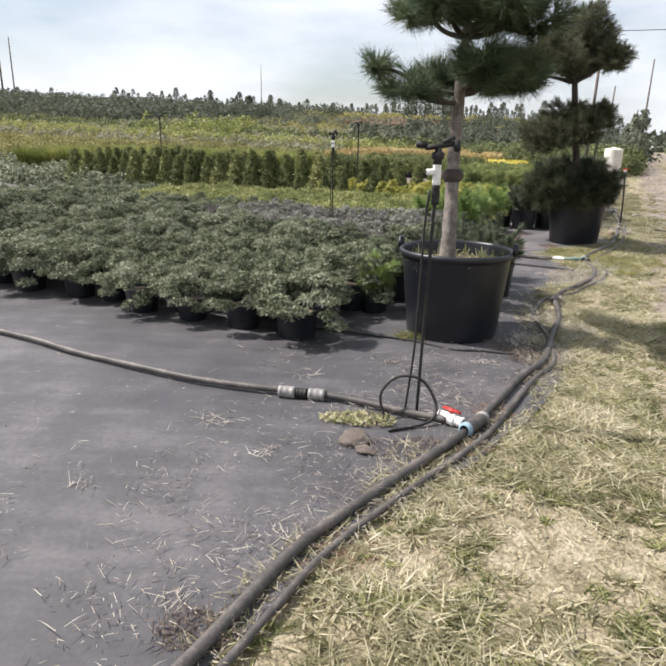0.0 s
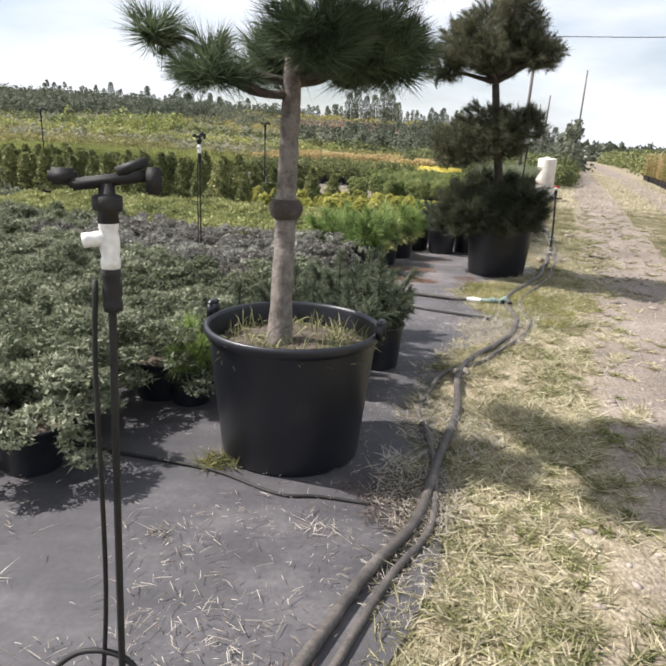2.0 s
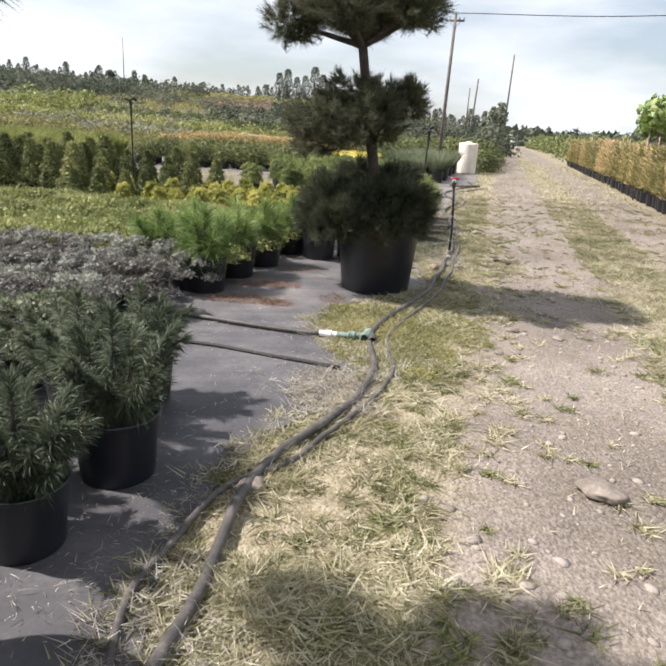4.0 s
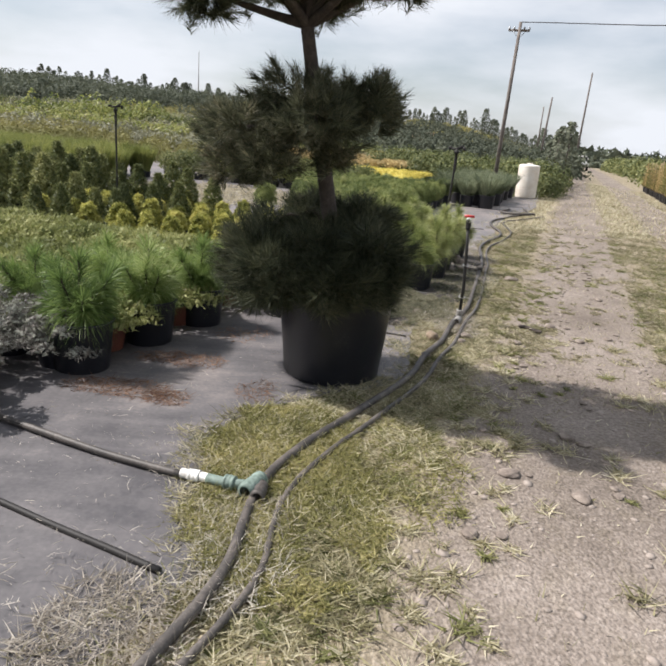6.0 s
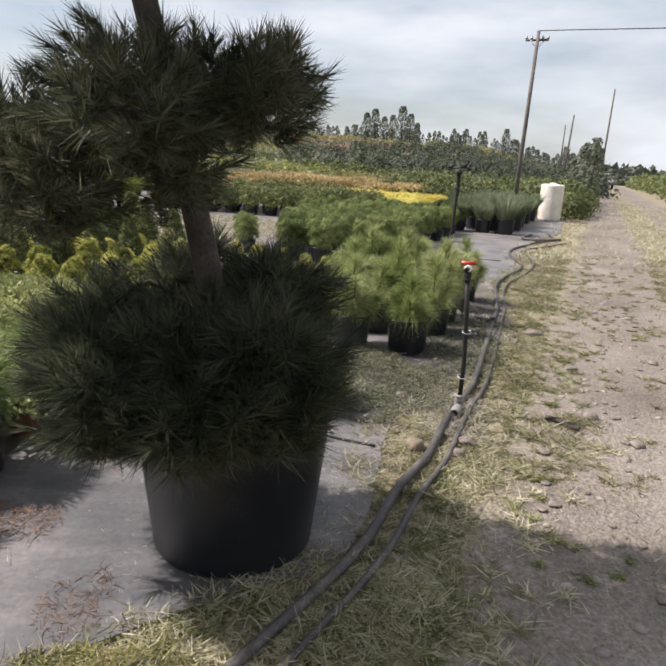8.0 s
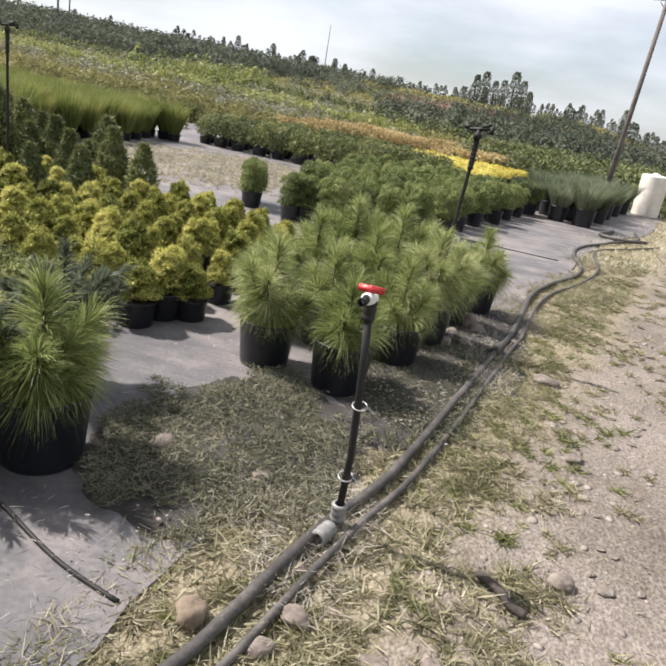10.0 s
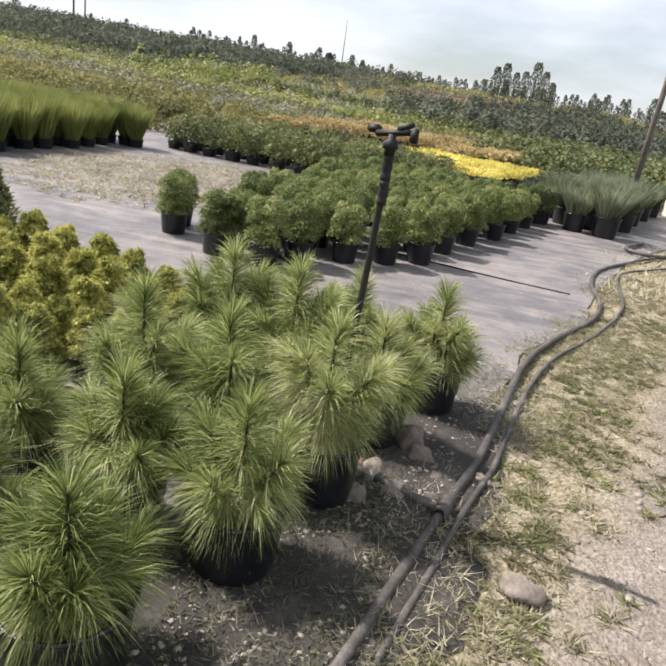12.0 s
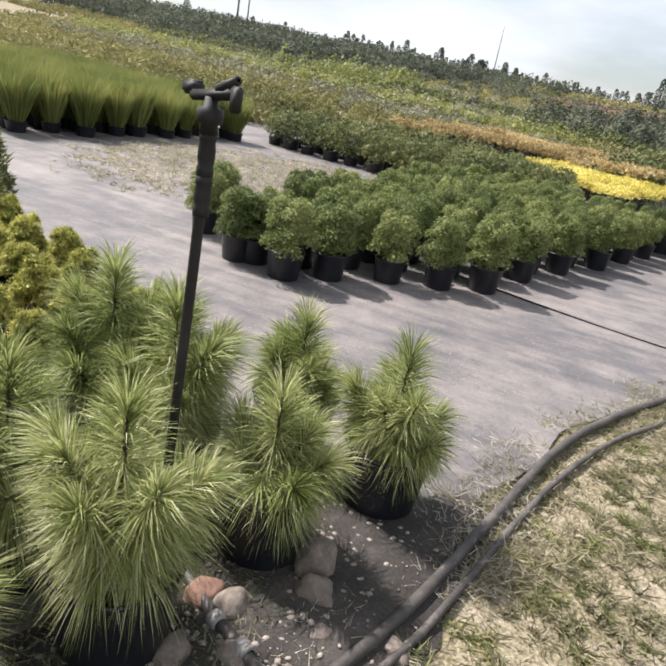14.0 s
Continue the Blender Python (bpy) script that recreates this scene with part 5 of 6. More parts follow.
def cypress(seed, tall, wide, n, mat, label):
    rs = np.random.RandomState(seed)
    t = empty("cypress_tree", 0, 0, -50)
    tagged(t, label=label, category="tree", group="skyline trees")
    part("trunk", tube([(0, 0, -0.2), (0, 0, tall * 0.6), (0, 0, tall * 0.95)], [wide * 0.1, wide * 0.07, 0.02], 7), M_BARK_DARK, t)
    h = rs.random(n) ** 0.8
    a = rs.random(n) * 6.283
    r = wide * (0.35 + 0.65 * np.sin(np.pi * np.clip(h * 0.9 + 0.12, 0, 1)) ** 0.8) * (0.6 + 0.45 * rs.random(n)) * (1 + 0.2 * np.sin(h * 17 + a * 2))
    p = np.stack([np.cos(a) * r, np.sin(a) * r, tall * (0.06 + 0.94 * h)], 1)
    out = np.stack([np.cos(a), np.sin(a), np.full(n, 0.8)], 1) + 0.4 * units(rs, n)
    out /= np.linalg.norm(out, axis=1)[:, None]
    v, f = flakes(p, out, wide * (0.42 if wide < 0.6 else 0.17) * (0.6 + 0.8 * rs.random(n)), rs, 1.4)
    raw("crown", v, f, mat, t)
    return t


CYP = [cypress(200 + i, (3.0, 3.4, 4.2)[i], (0.38, 0.48, 0.72)[i], (200, 200, 1300)[i], L_FAR_DARK, "dark slim cypress on the skyline") for i in range(3)]
rs = np.random.RandomState(77)
for az in np.concatenate([np.arange(-24, 20.5, 0.2)]):
    d = 165 - 55 * step(8, 20, az) + rs.uniform(-6, 6)
    a = radians(az + rs.uniform(-0.12, 0.12))
    x, y = 2.0 + d * math.sin(a), 5 + d * math.cos(a)
    kind = CYP[2] if rs.random() < 0.16 else CYP[rs.randint(2)]
    place(kind, x, y, rs.uniform(0, 360), rs.uniform(0.75, 1.45), height(x, y) - 0.1)
for az, s, d in ((1.0, 1.3, 122), (1.7, 1.45, 120), (2.5, 1.2, 124), (3.2, 1.25, 120), (4.0, 1.6, 118), (4.7, 1.35, 121), (5.3, 1.0, 120), (-12.6, 1.2, 160), (-10.8, 1.3, 160), (-9.9, 1.1, 162), (-23.7, 1.0, 168), (-28.5, 0.9, 165), (-31, 0.8, 160), (-36, 1.1, 150)):
    a = radians(az)
    x, y = 2.0 + d * math.sin(a), 5 + d * math.cos(a)
    place(CYP[2], x, y, 50, s, height(x, y) - 0.1)
for i in range(34):
    x, y = at(30 + i * 1.9, -1.9 + 0.4 * math.sin(i * 2.1))
    place(CYP[rs.randint(2)], x, y, i * 31, rs.uniform(0.6, 0.85), height(x, y))
gone(*CYP)


# ---- poles, wire, tank ----
def pole(x, y, tall, r0, r1, label, arms=True, lean=(0, 0)):
    z = height(x, y)
    t = empty("utility_pole" if arms else "pole", x, y, z)
    tagged(t, label=label, category="utility pole", group="poles")
    part("shaft", tube([(0, 0, -0.3), (lean[0] * 0.5, lean[1] * 0.5, tall / 2), (lean[0], lean[1], tall)], [r0, (r0 + r1) / 2, r1], 10), M_POLE, t)
    if arms:
        b = box(bmesh.new(), (0.62, 0.05, 0.06), Matrix.Translation((lean[0], lean[1] + 0.06, tall - 0.22)) @ pose(0, 0, 0, 0, 0, -20), 0.008)
        part("crossarm", b, M_POLE, t)
        for k in (-0.27, -0.14, 0.14, 0.27):
            part("insulator", lathe([(0.0, 0), (0.03, 0), (0.034, 0.03), (0.02, 0.04), (0.03, 0.06), (0.0, 0.085)], 10, None, Matrix.Translation((lean[0] + k, lean[1] + 0.06 - 0.36 * k, tall - 0.19))), M_STEEL, t)
        part("bracket", tube([(lean[0] - 0.2, lean[1] + 0.05, tall - 0.22), (lean[0], lean[1], tall - 0.45), (lean[0] + 0.2, lean[1] + 0.03, tall - 0.22)], 0.012, 6), M_STEEL, t)
    return t


pole(7.2, 24.2, 5.1, 0.07, 0.045, "slim wooden utility pole with crossarm and insulators", lean=(0.1, 0.0))
w = part("overhead_wire", tube(spline([(7.3, 24.2, 5.1), (11.5, 20.5, 4.78), (16, 16.5, 4.85), (24, 9.5, 5.6)], 10), 0.012, 6), M_TUBE)
tagged(w, label="sagging black overhead wire", category="wire")
for x, y, h, l in ((30.0, 80.0, 10.5, (0.15, 0)), (33, 105, 8.0, (0, 0)), (24.6, 76, 7.2, (0.3, 0)), (35.5, 98.0, 6.0, (0.2, 0))):
    pole(x, y, h, 0.13, 0.08, "distant bare pole beside the track", False, l)
a = radians(-11.6)
pole(2 + 160 * math.sin(a), 5 + 160 * math.cos(a), 12.0, 0.14, 0.05, "thin mast standing among the skyline trees", False)
a = radians(-33.6)
px, py = 4 + 150 * math.sin(a), 9 + 150 * math.cos(a)
pole(px, py, 15.0, 0.22, 0.12, "tall distant pylon with crossarms on the hill", True)
pole(px + 2.5, py, 12.5, 0.16, 0.1, "distant bare pole on the hill", False)

tk = empty("water_tank", 8.55, 25.2, 0.0, 20)
tagged(tk, label="upright translucent white plastic water tank beside the track", category="water tank")
bm = lathe([(0.01, 0), (0.3, 0.0), (0.325, 0.008), (0.335, 0.02), (0.34, 0.045), (0.34, 0.06), (0.34, 0.3), (0.34, 0.31), (0.336, 0.316), (0.336, 0.324), (0.34, 0.33), (0.34, 0.34), (0.34, 0.66), (0.34, 0.67), (0.336, 0.676), (0.336, 0.684), (0.34, 0.69), (0.34, 0.7), (0.34, 1.0), (0.34, 1.02), (0.336, 1.04), (0.325, 1.055), (0.31, 1.062), (0.29, 1.066), (0.1, 1.088), (0.01, 1.09)], 32)
part("drum", bm, M_TANK, tk)
part("lid", lathe([(0.0, 1.09), (0.09, 1.085), (0.09, 1.12), (0.0, 1.125)], 20), M_TANK, tk)

# ---- staked saplings over the track ----
def sapling(seed):
    rs = np.random.RandomState(seed)
    t = empty("staked_sapling", 0, 0, -50)
    tagged(t, label="tall dry-leaved sapling tied to canes in a black pot", category="sapling", group="staked saplings")
    pot_parts(t, 0.15, 0.25, None, 16)
    for k in range(3):
        a = k * 2.1 + rs.random()
        part("cane", tube([(0.09 * math.cos(a), 0.09 * math.sin(a), 0.15), (0.12 * math.cos(a), 0.12 * math.sin(a), 1.15 + 0.3 * rs.random())], 0.011, 6), M_CANE, t)
    n = 300
    a, h = rs.random(n) * 6.283, rs.random(n)
    r = 0.2 * (0.4 + 0.6 * rs.random(n))
    p = np.stack([np.cos(a) * r, np.sin(a) * r, 0.3 + 0.95 * h], 1)
    out = np.stack([np.cos(a), np.sin(a), 0.9 * np.ones(n)], 1) + 0.5 * units(rs, n)
    out /= np.linalg.norm(out, axis=1)[:, None]
    v, f = blades(p, out, 0.14, 0.03, rs, 0.1)
    raw("foliage", v, f, L_ORANGE if seed % 2 else L_FAR, t)
    return t


SAP = [sapling(300), sapling(301)]
rs = np.random.RandomState(5)
for i in range(70):
    for k in range(2):
        u = 10.0 + i * 0.42
        x, y = at(u, -(3.95 + 0.012 * u * 1.0 + 0.45 * k + rs.uniform(-0.05, 0.05)) - 1.86)
        place(SAP[rs.randint(2)], x, y, rs.uniform(0, 360), rs.uniform(0.85, 1.15), height(x, y))
gone(*SAP)
far_patch("verge_bushes", L_CONE, "dark green bushes along the far side of the track", 42, 110, -13, -7.2, 200, 0.9, 1.4, 110, 0.2, 21)
far_patch("far_hedge", L_FAR_DARK, "dark low trees at the far end of the track", 120, 330, -60, -1.5, 500, 3.0, 2.8, 26, 1.4, 22)
far_patch("field_scrub", L_FAR, "dry scrub beyond the saplings", 12, 90, -30, -8.5, 700, 0.8, 0.8, 26, 0.4, 23)


def young_tree(x, y, tall, seed):
    rs = np.random.RandomState(seed)
    t = empty("staked_tree", x, y, height(x, y))
    tagged(t, label="young broadleaf tree with a bright green head and stakes", category="tree", group="young trees")
    part("trunk", tube([(0, 0, 0), (0.03, 0, tall * 0.5), (0, 0, tall * 0.85)], [0.04, 0.03, 0.015], 8), M_BARK, t)
    for k in (-0.25, 0.25):
        part("stake", tube([(k, 0.1, 0), (k * 0.6, 0.05, tall * 0.75)], 0.02, 6), M_POLE, t)
    n = 500
    d = units(rs, n)
    p = d * np.array([0.5, 0.5, 0.4]) * (0.5 + 0.6 * rs.random(n))[:, None] + np.array([0, 0, tall * 0.88])
    v, f = flakes(p, d, 0.16 * (0.6 + 0.7 * rs.random(n)), rs, 1.3)
    raw("crown", v, f, L_PINE_LIME, t)


young_tree(10.9, 17.5, 2.4, 3)
young_tree(11.6, 18.6, 2.2, 4)


# ---- turf, straw and pebbles ----
def turf(name, mat, label, area, n, lo, hi, seed, width=0.006, lie=0.6, keep=None, parts=1):
    rs = np.random.RandomState(seed)
    (y0, y1) = area
    y = y0 + (y1 - y0) * rs.random(n) ** 1.3
    pts = []
    for yy in y:
        e = edge_x(yy)
        x = e + rs.uniform(-0.45, 4.6)
        ac = x * 0.94 - yy * 0.342
        clump = 0.5 + 0.5 * noise.noise((x * 2.2, yy * 2.2, 1.0))
        small = 0.5 + 0.5 * noise.noise((x * 7.0, yy * 7.0, 4.0))
        dens = 1.0 if x > e + 0.05 else max(0.0, 0.5 + (x - e)) * 0.8
        if 0.35 < ac < 1.7 or 2.55 < ac < 3.65:
            dens = 0.10 if 0.55 < ac < 1.5 else 0.3
        if dens * (0.25 + 0.9 * clump) * (0.4 + 0.9 * small) > rs.random() * 0.8 and (keep is None or keep(x, yy)):
            pts.append((x, yy, -0.01))
    b = np.array(pts)
    m = len(b)
    way = units(rs, m) * np.array([1, 1, 0.35]) * lie + np.array([0, 0, 1 - lie * 0.75])
    way[:, 2] = np.abs(way[:, 2]) + 0.04
    way /= np.linalg.norm(way, axis=1)[:, None]
    v, f = blades(b, way, lo + (hi - lo) * rs.random(m) ** 2, width * (0.6 + 0.8 * rs.random(m)), rs, 0.25, parts)
    return tagged(raw(name, v, f, mat), label=label, category="grass", kind="stuff")


turf("turf", L_TURF, "sun-bleached short grass on the verge", (-2.0, 7.5), 90000, 0.02, 0.08, 1, 0.006)
turf("turf", L_TURF_WORN, "trodden short grass further along the verge", (7.0, 16.0), 80000, 0.02, 0.07, 11, 0.007)


def tufted(name, mat, label, n, seed, y0, y1, lo, hi, per):
    """Small tussocks: blades fanning out of one root."""
    rs = np.random.RandomState(seed)
    sets = []
    while len(sets) < n:
        y = y0 + (y1 - y0) * rs.random() ** 1.2
        e = edge_x(y)
        x = e + rs.uniform(-0.15, 4.2)
        ac = x * 0.94 - y * 0.342
        dens = 0.9 if ac < 0.4 else 0.22 if ac < 0.75 else 0.05 if ac < 1.6 else 0.5 if ac < 2.5 else 0.08 if ac < 3.6 else 0.6
        if dens * (0.35 + 0.9 * noise.noise((x * 1.4, y * 1.4, 6.0))) + 0.15 * dens < rs.random() * 0.8:
            continue
        m = per + rs.randint(per)
        a = rs.random(m) * 6.283
        s = rs.uniform(lo, hi)
        way = np.stack([np.cos(a), np.sin(a), 0.25 + 0.9 * rs.random(m)], 1)
        way /= np.linalg.norm(way, axis=1)[:, None]
        root = np.array([x, y, -0.008]) + rs.normal(size=(m, 3)) * np.array([s * 0.22, s * 0.22, 0])
        sets.append(blades(root, way, s * (0.5 + 0.7 * rs.random(m)), 0.008, rs, 0.3, 1))
    v, f = merge(*sets)
    return tagged(raw(name, v, f, mat), label=label, category="grass", kind="stuff")


tufted("grass_tufts", L_TURF, "bleached grass tussocks on the verge", 4200, 5, -1.8, 9.0, 0.05, 0.13, 22)
tufted("grass_tufts", L_TURF_WORN, "bleached grass tussocks further along the verge", 3200, 6, 8.0, 17.0, 0.04, 0.1, 20)
tufted("grass_tufts", L_GREENTURF, "greener grass tussocks in the verge", 2200, 8, -1.8, 15.0, 0.04, 0.11, 20)
turf("far_turf", L_TURF, "bleached grass along the far verge", (16.0, 60.0), 60000, 0.05, 0.16, 2, 0.02)


def litter(name, mat, label, n, seed, lo, hi, spread, width, y0, y1):
    """Loose straws lying flat, mostly close to the grass edge."""
    rs = np.random.RandomState(seed)
    y = rs.uniform(y0, y1, n)
    x = np.interp(y, _ey, _ex) - np.abs(rs.normal(0, spread, n)) + 0.05
    keepers = np.array([0.3 + 0.9 * noise.noise((a * 2.2, b * 2.2, 2)) > rs.random() * 0.75 for a, b in zip(x, y)])
    x, y = x[keepers], y[keepers]
    m = len(x)
    a = rs.random(m) * 6.283
    way = np.stack([np.cos(a), np.sin(a), 0.05 + 0.2 * rs.random(m)], 1)
    v, f = blades(np.stack([x, y, np.full(m, 0.02)], 1), way, lo + (hi - lo) * rs.random(m) ** 2, width, rs, 0.12, 2)
    return tagged(raw(name, v, f, mat), label=label, category="straw", kind="stuff")


litter("straw", L_STRAW, "loose dry straw scattered on the weed fabric", 14000, 1, 0.012, 0.06, 0.5, 0.0022, -1.5, 14)
litter("straw", L_STRAW, "sparse straw bits further in on the fabric", 4200, 2, 0.012, 0.06, 1.6, 0.0022, -1.5, 16)


litter("straw", L_STRAW, "straw and dead weed bits on the bare fabric", 6500, 7, 0.015, 0.09, 0.9, 0.0026, -1.6, 2.4)
litter("straw", L_RUSTDRY, "brown dead weed bits on the bare fabric", 4000, 8, 0.01, 0.05, 1.0, 0.003, -1.6, 2.6)


def mat_patch(name, mat, label, cx, cy, rx, ry, n, seed, lo, hi, width=0.006, up=0.3, z=0.01):
    rs = np.random.RandomState(seed)
    r, a = 1.25 * np.sqrt(rs.random(n)), rs.random(n) * 6.283
    x, y = cx + rx * r * np.cos(a), cy + ry * r * np.sin(a)
    ok = np.array([0.62 + 0.6 * noise.noise((p * 3.1, q * 3.1, seed)) + 0.35 * noise.noise((p * 11, q * 11, seed)) > k * k * 0.75 for p, q, k in zip(x, y, r)])
    x, y = x[ok], y[ok]
    n = len(x)
    way = units(rs, n) * np.array([1, 1, 0.5])
    way[:, 2] = np.abs(way[:, 2]) + up
    way /= np.linalg.norm(way, axis=1)[:, None]
    v, f = blades(np.stack([x, y, np.full(n, z)], 1), way, lo + (hi - lo) * rs.random(n), width, rs, 0.3)
    return tagged(raw(name, v, f, mat), label=label, category="grass", kind="stuff")


L_DARKWEED = leaf("dark_low_weeds", [(0.1, (0.05, 0.055, 0.03)), (0.5, (0.13, 0.13, 0.08)), (0.9, (0.28, 0.26, 0.18))], 0.8, 0.2, 3.0)
L_RUSTLITTER = leaf("rusty_pine_litter", [(0.1, (0.09, 0.05, 0.035)), (0.5, (0.24, 0.14, 0.09)), (0.9, (0.42, 0.28, 0.19))], 0.8, 0.2, 3.0)
L_GREENWEED = leaf("green_weeds", [(0.1, (0.06, 0.065, 0.024)), (0.4, (0.165, 0.165, 0.058)), (0.7, (0.3, 0.28, 0.11)), (0.95, (0.47, 0.42, 0.21))], 0.7, 0.3, 3.0)
mat_patch("weed_patch", L_DARKWEED, "dark trampled weeds and gravel beside the stand-pipe", 2.75, 9.35, 0.6, 0.75, 22000, 1, 0.02, 0.07, z=0.03)
mat_patch("weed_patch", L_DARKWEED, "dark weeds round the pine pots", 3.5, 10.6, 0.4, 1.2, 12000, 2, 0.02, 0.06, z=0.028)
mat_patch("weed_patch", L_GREENWEED, "green weeds creeping over the fabric", 1.98, 6.0, 0.46, 0.8, 30000, 3, 0.02, 0.075, z=0.012)
mat_patch("weed_patch", L_TURF, "dry blades among the green weeds", 2.02, 6.0, 0.5, 0.8, 5000, 33, 0.03, 0.1)
mat_patch("weed_patch", L_GREENWEED, "green weeds spreading into the verge", 2.5, 6.15, 0.32, 0.55, 4200, 34, 0.02, 0.07, z=0.004)
mat_patch("weed_patch", L_WEED, "pale fleshy weeds beside the lateral pipe", -0.52, 1.33, 0.2, 0.09, 700, 4, 0.015, 0.045, 0.018, 0.6)
mat_patch("weed_patch", L_GREENWEED, "green tuft at the foot of the tub", -0.22, 2.72, 0.12, 0.1, 500, 5, 0.05, 0.14)
mat_patch("weed_patch", L_STRAW, "pale dry grass mat by the pipe", 1.5, 4.95, 0.26, 0.42, 3600, 6, 0.04, 0.12, 0.005)
for k, (x, y, rx, ry, n) in enumerate(((0.85, 3.2, 0.28, 0.4, 1700), (1.15, 4.2, 0.22, 0.3, 1300), (0.62, 2.55, 0.2, 0.35, 1200), (-0.3, 0.75, 0.22, 0.4, 1000), (1.85, 5.45, 0.2, 0.4, 1500), (2.5, 7.0, 0.3, 0.4, 2200), (3.2, 8.85, 0.25, 0.5, 2000), (3.9, 10.9, 0.2, 0.8, 2200), (4.2, 12.4, 0.2, 0.8, 1800), (4.9, 14.2, 0.25, 0.4, 1200))):
    mat_patch("weed_patch", L_TURF if k % 2 else L_STRAW, "dry grass growing over the pipe edge", x, y, rx, ry, n, 60 + k, 0.04, 0.12, 0.0045, 0.35)
mat_patch("weed_patch", L_TURF_WORN, "dry stubble on the empty far bed", *at(15.0, 5.0), 2.4, 2.6, 20000, 7, 0.05, 0.16, 0.014)
mat_patch("weed_patch", L_TURF, "dry grass tussock beside the main pipe", 1.13, 3.35, 0.14, 0.14, 900, 8, 0.08, 0.2, 0.007)
mat_patch("weed_patch", L_TURF, "dry grass tussock on the verge", 0.55, 1.35, 0.18, 0.16, 1000, 9, 0.06, 0.16, 0.007)


for k, (x, y, rx, ry, n) in enumerate(((0.95, 6.85, 0.35, 0.14, 1800), (1.2, 7.4, 0.3, 0.16, 1500), (1.25, 6.75, 0.14, 0.12, 800), (1.5, 8.0, 0.25, 0.2, 500), (1.72, 6.95, 0.12, 0.18, 400), (-0.6, 0.3, 0.16, 0.12, 260), (-0.02, 1.1, 0.14, 0.1, 300), (0.12, 1.5, 0.1, 0.12, 220))):
    mat_patch("needle_litter", L_RUSTLITTER, "rust-brown fallen pine needles on the fabric", x, y, rx, ry, n, 90 + k, 0.03, 0.09, 0.0028, 0.05)


for k, (x, y) in enumerate(((-0.95, 0.95), (-1.25, 1.25), (-0.75, 0.35), (-1.05, 0.0), (-1.6, 0.6), (-0.35, 2.2), (0.2, 2.25), (-0.85, 1.9))):
    mat_patch("straw_bundle", L_STRAW, "small splayed bundle of bleached straw on the fabric", x, y, 0.07, 0.05, 46, 130 + k, 0.04, 0.12, 0.0035, 0.06)
mat_patch("weed_patch", L_RUSTDRY, "brown dead weed clump on the fabric", -0.95, -0.1, 0.12, 0.09, 420, 141, 0.02, 0.07, 0.005, 0.4)
mat_patch("weed_patch", L_RUSTDRY, "brown dead weed clump beside the main pipe", -0.3, 1.05, 0.22, 0.12, 500, 142, 0.02, 0.06, 0.005, 0.3)
mat_patch("weed_patch", L_RUSTDRY, "dark dead weeds at the foot of the tub", 0.5, 2.55, 0.2, 0.3, 1500, 143, 0.03, 0.1, 0.004, 0.4)
mat_patch("weed_patch", L_GREENWEED, "lime weed tuft on the fabric", 0.98, 4.05, 0.07, 0.05, 260, 144, 0.02, 0.06, 0.006, 0.6)


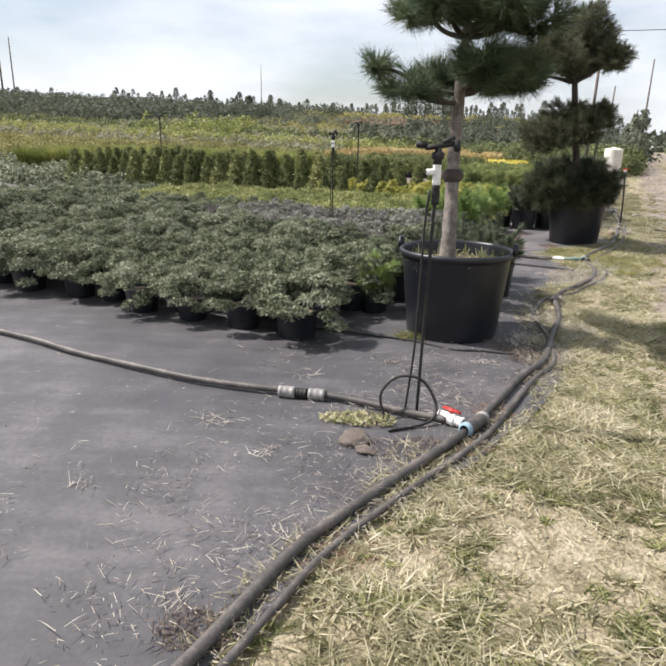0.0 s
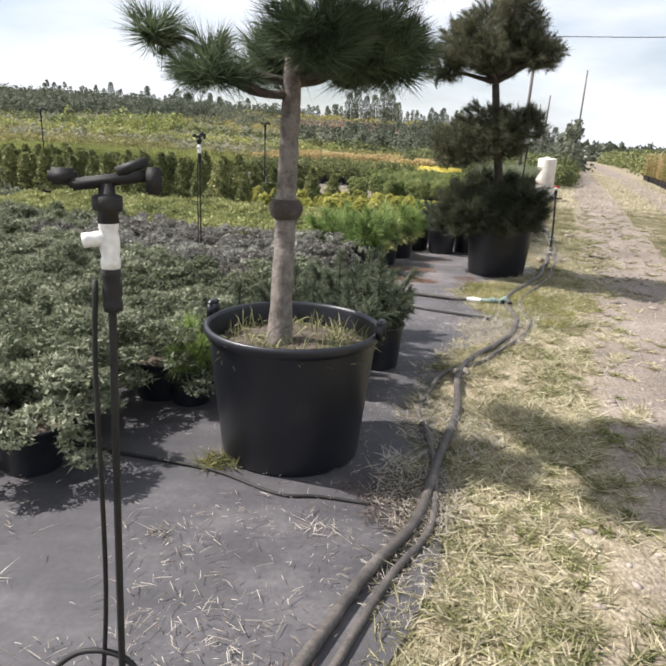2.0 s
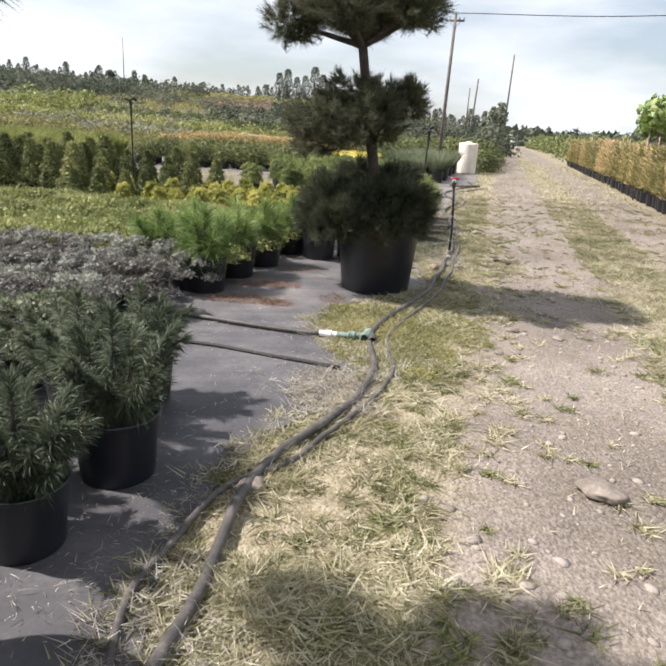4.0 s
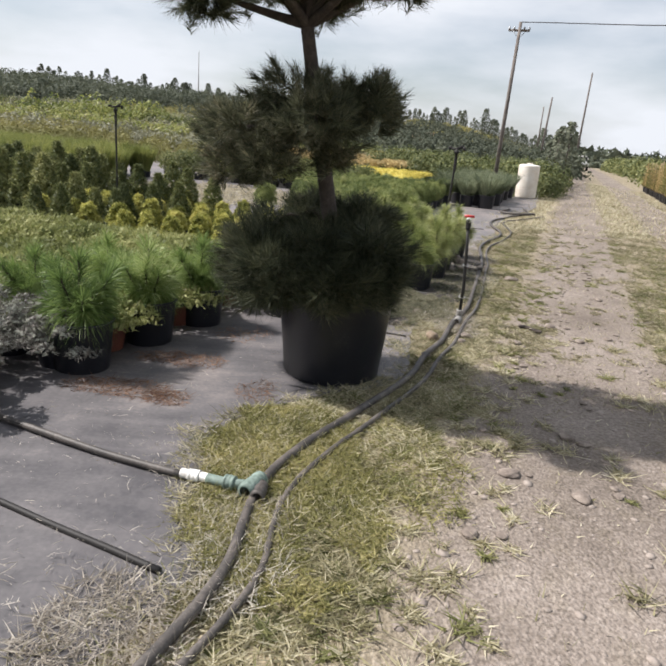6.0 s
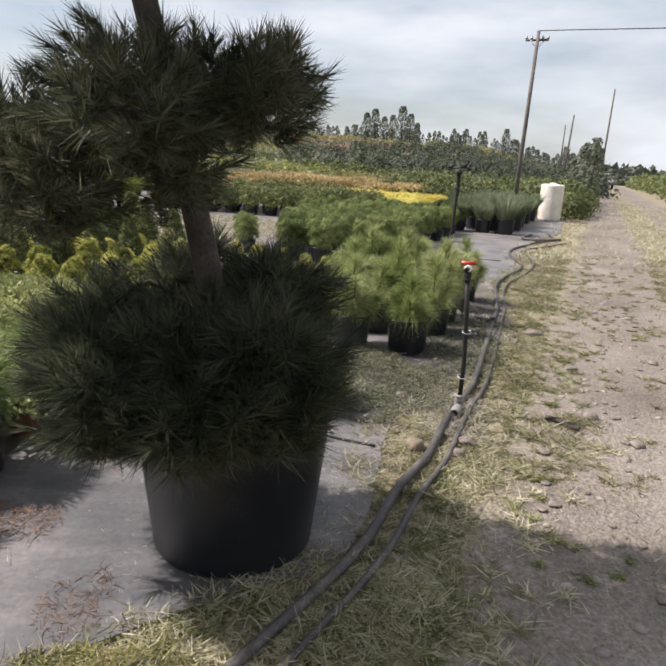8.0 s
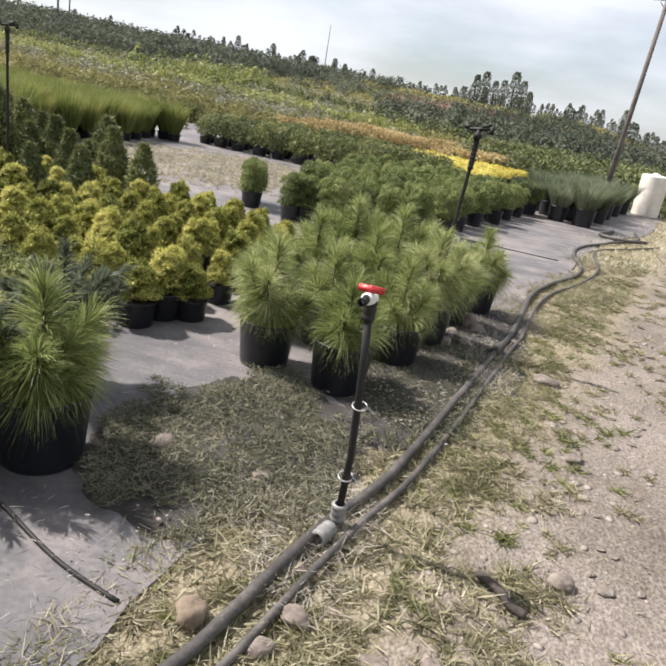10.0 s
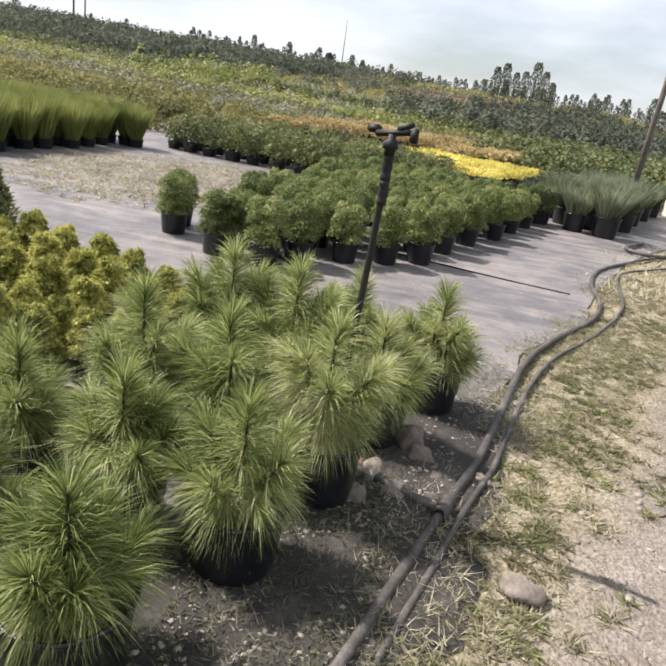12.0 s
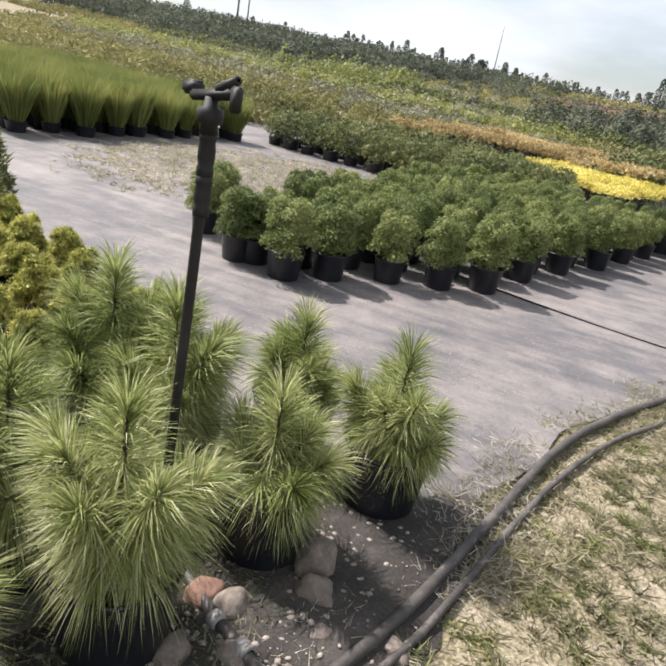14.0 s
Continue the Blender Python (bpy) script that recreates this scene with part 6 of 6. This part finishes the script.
def pebbles(n, seed, spots=None):
    rs = np.random.RandomState(seed)
    me = []
    for k in range(3):
        bm = bmesh.new()
        bmesh.ops.create_icosphere(bm, subdivisions=1, radius=0.5)
        for v in bm.verts:
            v.co *= 1 + 0.3 * noise.noise(v.co * 3 + Vector((k * 9, 0, 0)))
        me.append((np.array([v.co[:] for v in bm.verts]), [tuple(q.index for q in f.verts) for f in bm.faces]))
        bm.free()
    verts, faces, off = [], [], 0
    while n:
        if spots:
            cx, cy, r = spots[rs.randint(len(spots))]
            x, y, s = cx + rs.normal(0, r * 0.5), cy + rs.normal(0, r), 0.006 + 0.018 * rs.random() ** 3
        else:
            y = rs.uniform(-1, 15)
            ac = rs.uniform(0.3, 3.8)
            x = (ac + 0.342 * y) / 0.94
            s = 0.008 + 0.05 * rs.random() ** 5
            if 1.75 < ac < 2.5 and rs.random() < 0.7:
                continue
        v, f = me[rs.randint(3)]
        a = rs.random() * 6.283
        q = v * np.array([s * 1.3, s, s * 0.34])
        q = np.stack([q[:, 0] * math.cos(a) - q[:, 1] * math.sin(a) + x, q[:, 0] * math.sin(a) + q[:, 1] * math.cos(a) + y, q[:, 2] + (0.026 if spots else -0.012) + s * 0.03], 1)
        verts.append(q)
        faces += [tuple(i + off for i in t) for t in f]
        off += len(v)
        n -= 1
    tagged(raw("pebbles", np.concatenate(verts), faces, M_GRAVEL, None, True), label="small grey crumbs of gravel on dark earth" if spots else "pale pebbles bedded in the gravel track", category="gravel", kind="stuff")


pebbles(5500, 3)
pebbles(2600, 4, [(2.72, 9.3, 0.32), (3.45, 10.3, 0.3), (3.55, 10.9, 0.3), (3.75, 11.7, 0.3)])


# ---- a vehicle far down the track ----
def pickup(x, y, yaw):
    t = empty("pickup_truck", x, y, height(x, y) - 0.01, yaw)
    tagged(t, label="white pickup truck far down the dusty track", category="car")
    b = box(bmesh.new(), (1.75, 4.6, 0.55), Matrix.Translation((0, 0, 0.75)), 0.1)
    part("body", b, M_WHITE, t)
    b = box(bmesh.new(), (1.55, 1.9, 0.65), Matrix.Translation((0, 0.1, 1.3)), 0.16)
    part("cab", b, M_WHITE, t)
    part("windscreen", box(bmesh.new(), (1.35, 0.03, 0.42), Matrix.Translation((0, -0.86, 1.34)), 0.01), M_TUBE, t)
    part("bumper", box(bmesh.new(), (1.7, 0.12, 0.2), Matrix.Translation((0, -2.32, 0.5)), 0.03), M_TUBE, t)
    for sx in (-0.78, 0.78):
        for sy in (-1.4, 1.4):
            w = part("wheel", lathe([(0.0, -0.1), (0.3, -0.1), (0.36, -0.06), (0.36, 0.06), (0.3, 0.1), (0.0, 0.1)], 18, None, Matrix.Translation((sx, sy, 0.36)) @ rot_to((1, 0, 0))), M_TUBE, t)
    return t


pickup(*at(84, -3.3), -20)
